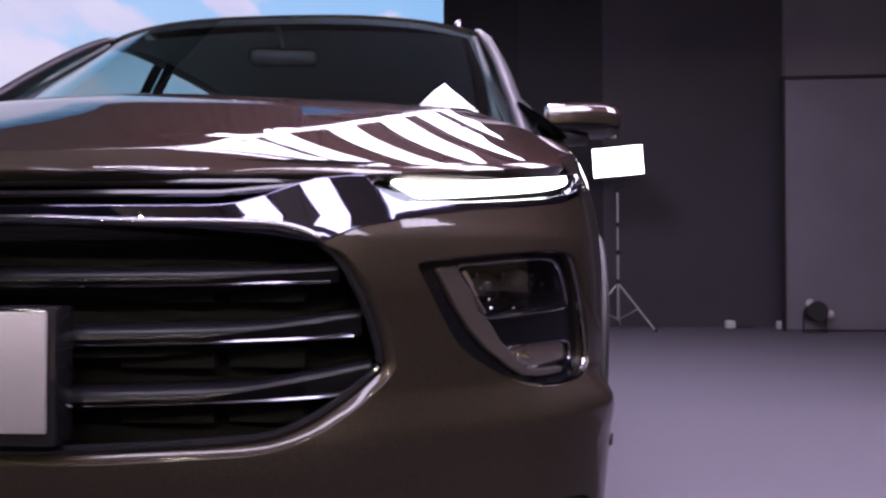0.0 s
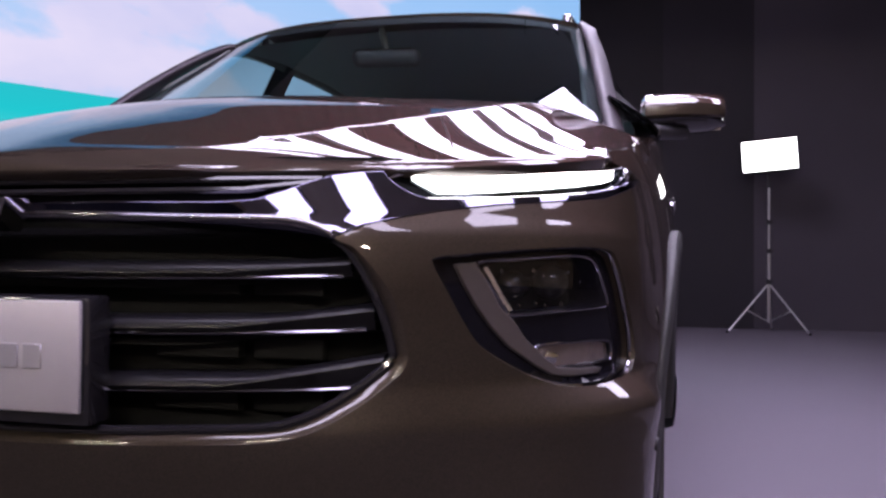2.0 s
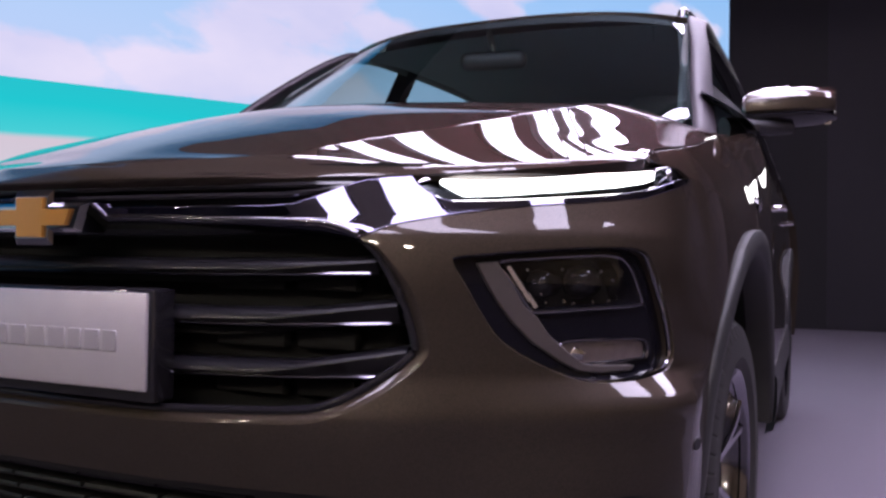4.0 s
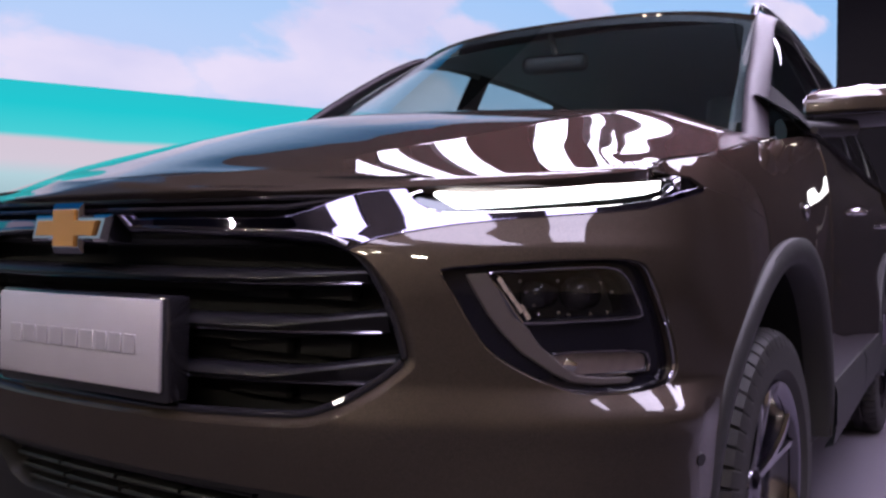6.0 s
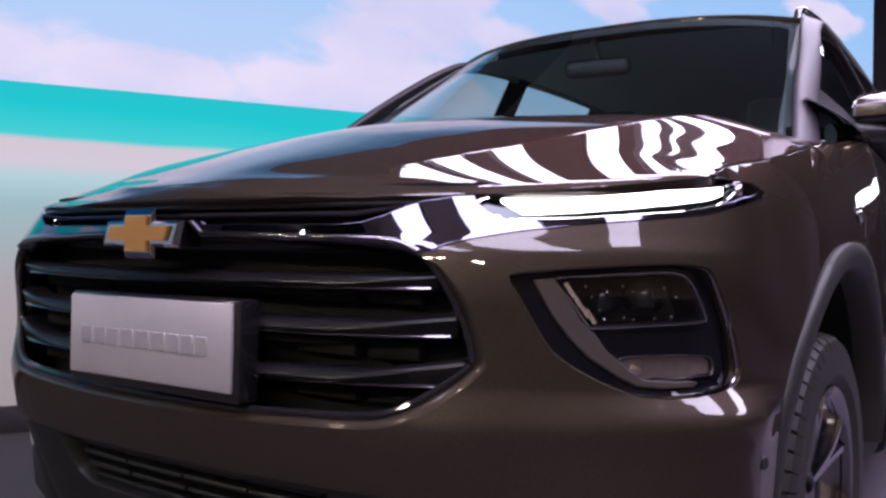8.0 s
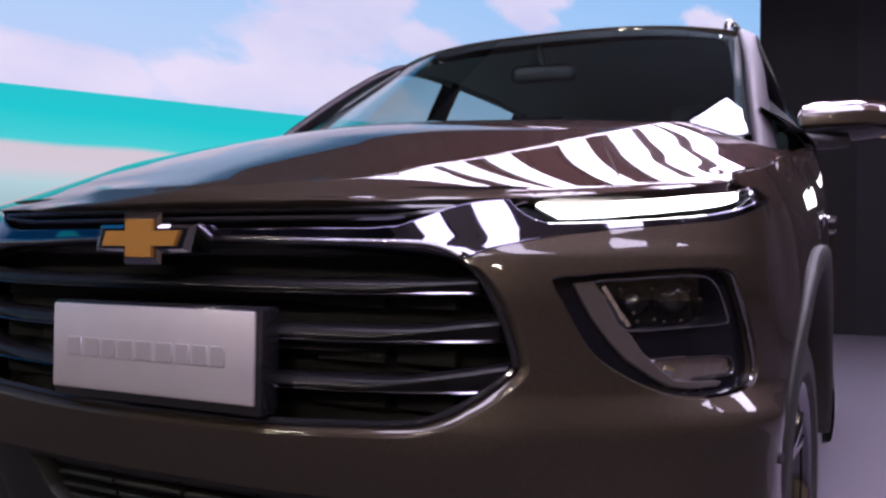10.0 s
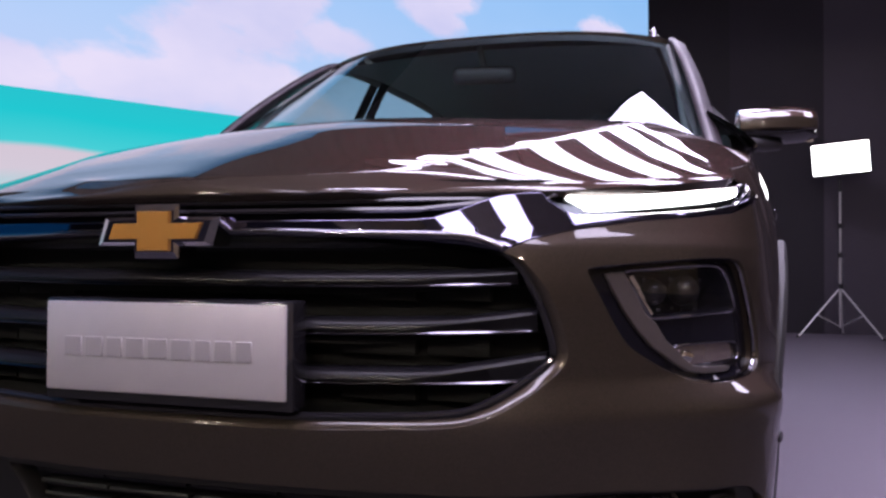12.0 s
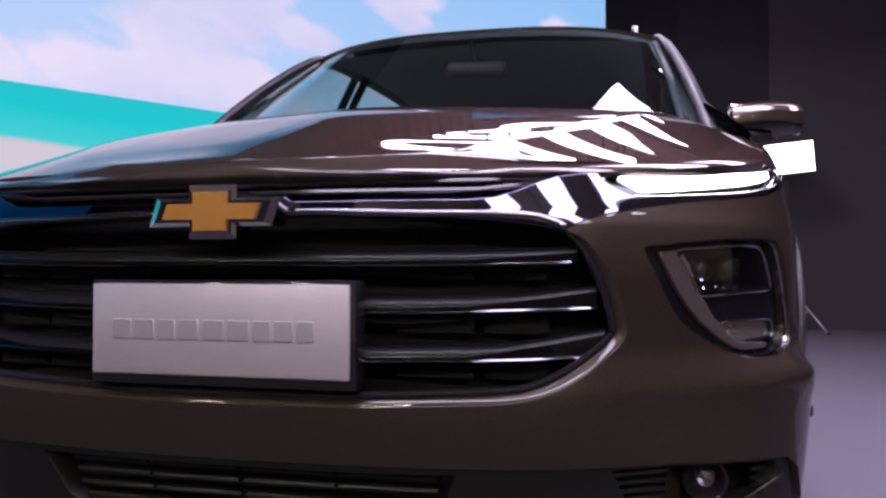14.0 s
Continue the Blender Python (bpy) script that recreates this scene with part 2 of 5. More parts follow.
def skin(name, outline, holes, fn, material, parent=None, step=0.02, lip=0.02, label="", flip=False, soft_edge=1.0):
    """A curved panel: a flat outline with holes, meshed and carried onto fn(u, v), with rounded and turned-in edges."""
    from mathutils.geometry import delaunay_2d_cdt
    loops = [resample(outline, step)] + [resample(h, step * 0.7) for h in holes]
    verts, edges = [], []
    for lp in loops:
        k = len(verts)
        verts += [Vector(p) for p in lp]
        edges += [(k + i, k + (i + 1) % len(lp)) for i in range(len(lp))]
    border = np.array([list(v) for v in verts])
    xs, ys = [p[0] for p in loops[0]], [p[1] for p in loops[0]]
    row = 0
    y = min(ys) + step / 2
    while y < max(ys):
        x = min(xs) + (step / 2 if row % 2 else step / 4)
        while x < max(xs):
            if inside((x, y), loops[0]) and not any(inside((x, y), h) for h in loops[1:]):
                if np.min((border[:, 0] - x) ** 2 + (border[:, 1] - y) ** 2) > (0.55 * step) ** 2:
                    verts.append(Vector((x, y)))
            x += step
        y += step * 0.9
        row += 1
    vo, _, fo, _, _, _ = delaunay_2d_cdt(verts, edges, [], 0, 1e-6)
    keep = []
    for f in fo:
        c = sum((vo[i] for i in f), Vector((0, 0))) / 3
        if inside(c, loops[0]) and not any(inside(c, h) for h in loops[1:]):
            keep.append(tuple(f))
    e = 1e-3

    def nrm(u, v):
        a = Vector(fn(u + e, v)) - Vector(fn(u - e, v))
        b = Vector(fn(u, v + e)) - Vector(fn(u, v - e))
        n = a.cross(b)
        return (-n if flip else n).normalized()
    pos = [Vector(fn(*p)) for p in vo]
    nor = [nrm(*p) for p in vo]
    faces = [f[::-1] if flip else f for f in keep]
    # rims
    count = {}
    for f in keep:
        for a, b in zip(f, f[1:] + f[:1]):
            count[(a, b)] = f
    rim = [(a, b) for (a, b) in count if (b, a) not in count]
    nxt = {}
    tang = {}
    for a, b in rim:
        d = vo[b] - vo[a]
        out = Vector((d.y, -d.x)).normalized()
        for q in (a, b):
            tang[q] = tang.get(q, Vector((0, 0))) + out
    ring = {}
    for q, t in tang.items():
        t = t.normalized()
        p0 = pos[q]
        t3 = (Vector(fn(vo[q].x + t.x * e, vo[q].y + t.y * e)) - p0)
        t3 = (t3 - nor[q] * t3.dot(nor[q])).normalized()
        ids = []
        for along, deep, mix in ((0.0015, 0.0006, 0.35), (0.003, 0.003, 0.8), (0.0032, max(lip, 0.004), 1.0)):
            pos.append(p0 + t3 * along * soft_edge - nor[q] * (deep * soft_edge if mix < 1 else deep))
            nor.append((nor[q] * (1 - mix) + t3 * mix).normalized())
            ids.append(len(pos) - 1)
        ring[q] = [q] + ids
    for a, b in rim:
        for k in range(3):
            f = (a if k == 0 else ring[a][k], ring[a][k + 1], ring[b][k + 1], b if k == 0 else ring[b][k])
            faces.append(f[::-1] if flip else f)
    me = bpy.data.meshes.new(name)
    me.from_pydata([tuple(p) for p in pos], [], faces)
    for p in me.polygons:
        p.use_smooth = True
    me.update()
    me.normals_split_custom_set_from_vertices([tuple(n) for n in nor])
    me.materials.append(material)
    ob = new(name, me)
    if parent:
        ob.parent = parent
    if label:
        ob["label"] = label
    return ob


# ---- shared surfaces of the car ----
# plan line of the front and flank, from the centre round the corner to the rear
PLAN_KNOTS = [(0, .02), (.15, .0225), (.3, .030), (.42, .039), (.5, .049), (.56, .068), (.60, .094), (.645, .13), (.70, .171), (.74, .201), (.775, .233),
              (.80, .259), (.835, .308), (.865, .358), (.895, .428), (.917, .505), (.933, .59), (.948, .70), (.960, .90), (.966, 1.1), (.955, 1.5),
              (.925, 2.2), (.885, 3.2), (.86, 4.0), (.82, 4.4)]
_rough = [Vector((p.x, p.y)) for p in catmull([(x, y, 0) for x, y in PLAN_KNOTS], 1500)]
_span = np.r_[0, np.cumsum([(b - a).length for a, b in zip(_rough, _rough[1:])])]


def eased(a, reach=.13):
    """The point at arc a, with the corner beside the grille drawn round."""
    w = min(1, max(0, (a - .30) / .15)) * min(1, max(0, (1.15 - a) / .2))
    ks = np.linspace(-1, 1, 9) * reach * w
    g = np.exp(-(np.linspace(-1, 1, 9) * 1.7) ** 2)
    g /= g.sum()
    return Vector([float((g * np.interp(a + ks, _span, [p[i] for p in _rough])).sum()) for i in (0, 1)])


_line = [eased(a) for a in _span]
_arc = np.r_[0, np.cumsum([(b - a).length for a, b in zip(_line, _line[1:])])]
_lx, _ly = np.array([p.x for p in _line]), np.array([p.y for p in _line])


def arc_at_x(x):
    return math.copysign(float(np.interp(abs(x), _lx[:1050], _arc[:1050])), x)


def arc_at_y(y):
    return float(np.interp(y, _ly, _arc))


def flank_x(y):
    return float(np.interp(y, _ly, _lx))


def plan(s):
    a = abs(s)
    x, y = float(np.interp(a, _arc, _lx)), float(np.interp(a, _arc, _ly))
    h = 0.012
    tx = float(np.interp(a + h, _arc, _lx) - np.interp(a - h, _arc, _lx))
    ty = float(np.interp(a + h, _arc, _ly) - np.interp(a - h, _arc, _ly))
    if a < h:
        tx, ty = 1, 0
    n = math.hypot(tx, ty)
    sg = 1 if s >= 0 else -1
    return sg * x, y, sg * ty / n, -tx / n


set_back = pchip([.25, .32, .40, .47, .53, .575, .60, .63, .66, .72, .80, .85, .88, .92, .96, 1.0],
                 [.105, .075, .045, .020, .006, -.002, -.004, .000, .004, .003, .000, .006, .022, .046, .072, .10])
top_fade = pchip([0, .80, .86, .90, .93, 2], [1, 1, .8, .45, .25, .25])
low_bulge = pchip([.30, .40, .50, .56, .592, .608, .645, .655, .70], [.012, .020, .027, .031, .033, .033, .008, .001, 0])
bulge_x = pchip([0, .66, .76, .83, .88, .925, .95, 2], [0, 0, .30, .85, 1.1, .45, 0, 0])


def face(d=0.0):
    """The front face, by signed arc and height, set in by d; it runs over into the flank."""
    def f(s, z):
        x, y, nx, ny = plan(s)
        k = set_back(z)
        if z > .85:
            k *= top_fade(abs(x))
        if z < .58 and abs(x) > .55:
            k *= 1 - .85 * min(1, (abs(x) - .55) / .2) * min(1, (.58 - z) / .04)
        k -= low_bulge(z) * bulge_x(abs(x))
        p = Vector((x - nx * (k + d), y - ny * (k + d), z))
        if y > .42 and z < 1.04:
            w = min(1, (y - .42) / .16)
            w = w * w * (3 - 2 * w)
            q = flank(1 if s >= 0 else -1, d)(y, z)
            p = p.lerp(q, w)
        return p
    return f


def on_face(points, both=False):
    """Outline points given as x and height, turned to arc and height."""
    out = []
    f = face()
    for x, z in points:
        s = arc_at_x(x)
        if .45 < x < .93:
            for _ in range(6):
                s += max(-.02, min(.02, (x - f(s, z).x) * 1.1))
        out.append((s, z))
    return out


def mirrored(points):
    return [(-x, z) for x, z in points][::-1]


def round_poly(points, n=48):
    return [(p.x, p.y) for p in catmull([(x, z, 0) for x, z in points], n, closed=True)]


# hood edge E and hood crease K, matched station by station
HOOD_E = [(0, .060, .943), (.2, .064, .942), (.4, .084, .941), (.55, .110, .944), (.646, .168, .949), (.74, .242, .957), (.80, .302, .963),
          (.848, .385, .972), (.844, .475, 1.0), (.876, .62, 1.044), (.885, .85, 1.075), (.882, 1.03, 1.10), (.878, 1.16, 1.12)]
def hood_z(x, y):
    return .9248 - .0912 * x + .6489 * y + .0409 * x * x - .4087 * x * y - .0703 * y * y - .40 * max(0, y - .85) ** 2


HOOD_K = [(0, .084, .968), (.12, .092, .968), (.25, .122, .974), (.35, .183, .986), (.42, .255, 1.004), (.47, .315, 1.021), (.51, .37, 1.038),
          (.545, .44, 1.061), (.57, .50, 1.080), (.61, .63, 1.113), (.655, .82, 1.152), (.69, .98, 1.175), (.705, 1.1, 1.187)]
edge_x = pchip([.38, .44, .475, .52, .62, .85, 1.05, 1.25, 1.5, 2], [.852, .848, .844, .853, .876, .885, .884, .886, .905, .88])


def shoulder(y):
    """How far the outer hood and the fender top stand above the even field, towards the pillar."""
    w = min(1, max(0, (y - .60) / .66))
    return .014 * w * w * (3 - 2 * w)


def edge_z(y):
    low = hood_z(edge_x(min(y, 1.0)), min(y, 1.0)) - .003 + shoulder(y)
    return low + max(0, y - 1.0) * (1.172 - low) / .5


ARCH_Y, ARCH_Z, ARCH_R = 1.01, .36, .525
REAR_Y = 3.85


def flank(sign, d=0.0):
    """The flank, by length along the car and height."""
    def f(y, z):
        xe, ze, xm = edge_x(y), edge_z(y), flank_x(y)
        h = max(ze - z, 0)
        x = xe + (xm - xe) * (1 - math.exp(-h / .10))
        if z < .42:
            x -= (.42 - z) ** 2 * .5
        return Vector((sign * (x - d), y, z))
    return f


# ---- the hall ----
def slab(name, x0, x1, y0, y1, z0, z1, mat, kind="structure", label="", category=""):
    bm = bmesh.new()
    box(bm, x0, x1, y0, y1, z0, z1)
    return tagged(part(name, bm, mat, smooth=False), label, category, kind=kind)


# unseen part of the floor, coloured near-black so the lower bumper mirrors dark
slab("floor_front", -11, 11, -9, 1.45, -.12, -.001, FRONT_FLOOR, label="unseen front floor, made near-black to darken reflections in the bumper", category="floor")
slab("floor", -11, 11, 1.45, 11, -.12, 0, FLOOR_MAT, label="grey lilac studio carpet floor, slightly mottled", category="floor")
slab("ceiling", -11, 11, -9, 11, 6.2, 6.4, CEIL_MAT, label="grey unlit studio ceiling", category="ceiling")
# one back wall; its falloff towards the screen is painted as darker strips
slab("wall_back_half_shaded", .9, 2.0, 10.293, 10.5, 0, 6.2, SHADED_WALL, label="cloth-covered studio wall, light falloff painted as a darker strip", category="wall")
slab("wall_back_shaded", -11, .9, 10.29, 10.5, 0, 6.2, SHADE_CLOTH, label="cloth-covered studio wall beside the screen, shade painted near-black", category="wall")
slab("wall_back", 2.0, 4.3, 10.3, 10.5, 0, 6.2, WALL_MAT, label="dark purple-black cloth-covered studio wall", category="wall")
slab("wall_back_upper", 4.3, 11, 10.2, 10.4, 0, 6.2, DRAPE, label="dark studio wall above the backdrop panels", category="wall")
slab("wall_right", 10.8, 11, 2.5, 11, 0, 6.2, WALL_MAT, label="dark studio side wall", category="wall")
# unseen; beige is added here as a bounce surface for the right bumper
slab("wall_right_bounce", 10.81, 11, -5.6, 2.5, 0, 6.2, FRONT_WALL, label="unseen side wall part, made beige to brighten the bumper", category="wall")
slab("wall_left", -11, -10.8, -9, 11, 0, 6.2, WALL_MAT, label="dark studio side wall", category="wall")
slab("wall_front", -1.2, 11, -9, -5.6, 0, 6.2, FRONT_WALL, label="warm beige studio wall facing the car", category="wall")
slab("wall_front_dark", -11, -1.2, -9, -5.61, 0, 6.2, WALL_MAT, label="dark cloth-covered studio wall facing the car", category="wall")


def backdrop_flat(x0, x1):
    t = thing("backdrop_panel", "dark framed backdrop panel standing on the carpet", "panel", group="backdrop panels")
    bm = bmesh.new()
    box(bm, x0 + .03, x1 - .03, 9.65, 9.70, 0.02, 3.06, .004)
    part("board", bm, DRAPE, t)
    for a, b, c, d, nm in ((x0, x0 + .035, 0, 3.1, "stile"), (x1 - .035, x1, 0, 3.1, "stile"), (x0 + .035, x1 - .035, 3.055, 3.1, "rail")):
        bm = bmesh.new()
        box(bm, a, b, 9.63, 9.71, c, d, .005)
        part(nm, bm, MATT_BLACK, t)


for k in range(3):
    backdrop_flat(4.08 + k * 2.02, 4.08 + k * 2.02 + 2.0)


# ---- lit wall screen ----
SCREEN_AT, SCREEN_DIR, SCREEN_LEN = Vector((.15, 7.1, 0)), Vector((-.4226, -.9063, 0)), 12.5


def screen_mat():
    m = bpy.data.materials.new("beach_sky_screen_image")
    m.use_nodes = True
    nt = m.node_tree
    nt.nodes.remove(nt.nodes["Principled BSDF"])
    N, L = nt.nodes.new, nt.links.new
    tc = N("ShaderNodeTexCoord")
    sep = N("ShaderNodeSeparateXYZ")
    L(tc.outputs["Object"], sep.inputs[0])

    def ramp(src, lo, hi, stops, mode="LINEAR"):
        mr = N("ShaderNodeMapRange")
        mr.inputs["From Min"].default_value, mr.inputs["From Max"].default_value = lo, hi
        L(src, mr.inputs["Value"])
        r = N("ShaderNodeValToRGB")
        r.color_ramp.interpolation = mode
        while len(r.color_ramp.elements) < len(stops):
            r.color_ramp.elements.new(0.5)
        for el, (p, c) in zip(r.color_ramp.elements, stops):
            el.position, el.color = p, (*c, 1)
        L(mr.outputs[0], r.inputs[0])
        return r
    # wavering heights so that shore lines are not ruled
    wob = N("ShaderNodeTexNoise")
    wob.inputs["Scale"].default_value = 0.7
    L(tc.outputs["Object"], wob.inputs["Vector"])
    wm = N("ShaderNodeMath")
    wm.operation = "MULTIPLY_ADD"
    wm.inputs[1].default_value, wm.inputs[2].default_value = 0.10, -0.05
    L(wob.outputs["Fac"], wm.inputs[0])
    zz = N("ShaderNodeMath")
    L(sep.outputs[2], zz.inputs[0])
    L(wm.outputs[0], zz.inputs[1])
    sky = ramp(sep.outputs[2], 1.6, 5.2, [(0, (.62, .80, 1.10)), (.12, (.52, .78, 1.10)), (.3, (.36, .70, 1.08)), (.6, (.22, .60, 1.02)), (1, (.16, .5, .95))])
    sea = ramp(zz.outputs[0], 0.0, 1.70, [(0, (.42, .36, .36)), (.40, (.50, .47, .48)), (.62, (.42, .62, .64)), (.70, (.55, .80, .82)), (.742, (.80, .74, .80)),
                                          (.80, (.80, .72, .78)), (.815, (.08, .78, .78)), (.9, (.02, .72, .74)), (1, (.03, .66, .70))])
    # clouds
    mp = N("ShaderNodeMapping")
    mp.inputs["Scale"].default_value = (.42, 1, .85)
    mp.inputs["Location"].default_value = (0.35, 0, 0.1)
    L(tc.outputs["Object"], mp.inputs[0])
    cn = N("ShaderNodeTexNoise")
    cn.inputs["Scale"].default_value, cn.inputs["Detail"].default_value, cn.inputs["Roughness"].default_value = 1.25, 7, .55
    L(mp.outputs[0], cn.inputs["Vector"])
    # cloud banks: soft ovals along the screen, broken up by the noise
    def calc(op, a, b):
        q = N("ShaderNodeMath")
        q.operation = op
        for slot, v in enumerate((a, b)):
            if isinstance(v, (int, float)):
                q.inputs[slot].default_value = v
            else:
                L(v, q.inputs[slot])
        return q.outputs[0]
    mass = None
    for u, z, ru, rz in ((6.75, 1.74, .75, .25), (5.95, 1.68, .6, .19), (5.25, 1.79, .32, .15), (4.75, 2.03, .5, .22), (4.35, 2.3, .6, .30), (3.85, 2.2, .42, .18), (4.45, 1.82, .9, .2),
                         (2.95, 2.55, .42, .16), (2.75, 2.75, .4, .2), (.55, 2.85, .55, .16), (2.9, 2.02, .8, .10), (1.6, 2.25, 1.0, .15), (3.9, 2.75, 1.0, .2)):
        du = calc("MULTIPLY", calc("SUBTRACT", sep.outputs[0], u), 1 / ru)
        dz = calc("MULTIPLY", calc("SUBTRACT", sep.outputs[2], z), 1 / rz)
        d = calc("SUBTRACT", 1.0, calc("SQRT", calc("ADD", calc("MULTIPLY", du, du), calc("MULTIPLY", dz, dz)), 0.0))
        mass = d if mass is None else calc("MAXIMUM", mass, d)
    cn.inputs["Scale"].default_value, cn.inputs["Detail"].default_value, cn.inputs["Roughness"].default_value = 3.4, 8, .58
    body = calc("ADD", mass, calc("MULTIPLY", calc("SUBTRACT", cn.outputs["Fac"], .5), 2.6))
    cr = N("ShaderNodeValToRGB")
    cr.color_ramp.elements[0].position, cr.color_ramp.elements[1].position = .0, .42
    cr.color_ramp.elements[0].color = (.12, .12, .12, 1)
    L(body, cr.inputs[0])
    cc = N("ShaderNodeTexNoise")
    cc.inputs["Scale"].default_value, cc.inputs["Detail"].default_value = 2.2, 5
    L(mp.outputs[0], cc.inputs["Vector"])
    shade = ramp(cc.outputs["Fac"], .3, .7, [(0, (.70, .74, 1.02)), (1, (.98, .93, 1.10))])
    mix = N("ShaderNodeMix")
    mix.data_type = "RGBA"
    deep = ramp(sep.outputs[0], 6.8, 8.6, [(0, (1, 1, 1)), (1, (.34, .52, .62))])
    deeper = N("ShaderNodeMix")
    deeper.data_type, deeper.blend_type = "RGBA", "MULTIPLY"
    deeper.inputs[0].default_value = 1.0
    L(sky.outputs[0], deeper.inputs[6])
    L(deep.outputs[0], deeper.inputs[7])
    rise = calc("ADD", sep.outputs[2], calc("MULTIPLY", sep.outputs[0], .21))
    zenith = ramp(rise, 3.36, 3.62, [(0, (1, 1, 1)), (1, (.05, .30, .42))])
    zen = N("ShaderNodeMix")
    zen.data_type, zen.blend_type = "RGBA", "MULTIPLY"
    zen.inputs[0].default_value = 1.0
    L(deeper.outputs[2], zen.inputs[6])
    L(zenith.outputs[0], zen.inputs[7])
    L(zen.outputs[2], mix.inputs[6])
    thin = ramp(rise, 3.36, 3.55, [(0, (1, 1, 1)), (1, (0, 0, 0))])
    cover = calc("MULTIPLY", cr.outputs[0], thin.outputs[0])
    L(cover, mix.inputs[0])
    L(shade.outputs[0], mix.inputs[7])
    low = N("ShaderNodeMath")
    low.operation = "LESS_THAN"
    low.inputs[1].default_value = 1.655
    level = N("ShaderNodeMath")
    level.operation = "MULTIPLY_ADD"
    level.inputs[1].default_value, level.inputs[2].default_value = .017, -.075
    L(sep.outputs[0], level.inputs[0])
    shore = N("ShaderNodeMath")
    L(sep.outputs[2], shore.inputs[0])
    L(level.outputs[0], shore.inputs[1])
    L(shore.outputs[0], low.inputs[0])
    mix2 = N("ShaderNodeMix")
    mix2.data_type = "RGBA"
    L(low.outputs[0], mix2.inputs[0])
    L(mix.outputs[2], mix2.inputs[6])
    L(sea.outputs[0], mix2.inputs[7])
    em = N("ShaderNodeEmission")
    em.inputs["Strength"].default_value = 0.67
    cast = N("ShaderNodeMix")
    cast.data_type, cast.blend_type = "RGBA", "MULTIPLY"
    cast.inputs[0].default_value = 1.0
    cast.inputs[7].default_value = (.99, .955, 1.04, 1)
    L(mix2.outputs[2], cast.inputs[6])
    L(cast.outputs[2], em.inputs["Color"])
    L(em.outputs[0], nt.nodes["Material Output"].inputs["Surface"])
    return m


def led_screen():
    t = thing("led_screen", "large lit wall screen showing a beach, turquoise sea and clouds", "screen")
    ang = math.atan2(SCREEN_DIR.y, SCREEN_DIR.x)
    t.matrix_basis = Matrix.Translation(SCREEN_AT) @ Matrix.Rotation(ang, 4, "Z")
    bm = bmesh.new()
    box(bm, 0, SCREEN_LEN, -.004, .0, .12, 3.5)
    part("display", bm, screen_mat(), t, smooth=False)
    bm = bmesh.new()
    box(bm, -.012, SCREEN_LEN + .03, -.12, -.008, .0, 3.54, .004)
    part("cabinet", bm, MATT_BLACK, t)
    bm = bmesh.new()
    box(bm, -.012, SCREEN_LEN + .03, -.006, .03, .0, .118, .004)
    part("plinth", bm, MATT_BLACK, t)


led_screen()


def reflection_mask():
    """Added unseen black sheet, softly folded, keeping the upper screen out of hood reflections."""
    bm = bmesh.new()
    rows = []
    for lift in (0, .6, 1):
        row = []
        for i in range(281):
            k = 2.3 + 3.95 * i / 280
            step = min(1, max(0, (k - 3.9) / .6))
            low = max(2.28, 2.93 - .20 * (k - 2.4) + .12 * step * step * (3 - 2 * step))
            z = low + (3.62 - low) * lift
            p = SCREEN_AT + SCREEN_DIR * k + Vector((.9063, -.4226, 0)) * (.16 + .006 * math.sin(k * 21) + .003 * math.sin(k * 47))
            row.append(Vector((p.x, p.y, z)))
        rows.append(row)
    loft(bm, rows)
    tagged(part("reflection_mask", bm, SHADE_CLOTH), "added unseen black sheet that blocks the screen reflection on the hood", "curtain")


reflection_mask()


# ---- ceiling lights ----
def light_bar(a0, a1, c0, c1, z):
    """A hanging light bar square to the screen; a runs along the screen, c away from it."""
    t = thing("ceiling_light_bar", "white glowing overhead light bar in a black housing", "ceiling light", group="overhead light bars")
    t.matrix_basis = Matrix.Rotation(math.atan2(-.4226, .9063), 4, "Z")
    bm = bmesh.new()
    box(bm, c0, c1, a0, a1, z, z + .02)
    part("diffuser", bm, PANEL_GLOW, t, smooth=False)
    bm = bmesh.new()
    box(bm, c0 - .03, c1 + .03, a0 - .03, a1 + .03, z + .022, z + .12, .01)
    part("housing", bm, MATT_BLACK, t)
    for c in (c0 + .3, c1 - .3):
        bm = bmesh.new()
        tube(bm, [(c, (a0 + a1) / 2, z + .11), (c, (a0 + a1) / 2, 6.2)], .012, 6)
        part("drop_rod", bm, MATT_BLACK, t)


BAR_Z, BAR_PITCH, BAR_WIDE, BAR_FROM, BAR_C0, BAR_C1 = 3.4, 1.42, .64, -.35, -.56, 3.15
for k in range(-1, 4):
    light_bar(BAR_FROM + k * BAR_PITCH, BAR_FROM + k * BAR_PITCH + BAR_WIDE, BAR_C0, BAR_C1 if k < 1 else 2.3, BAR_Z)


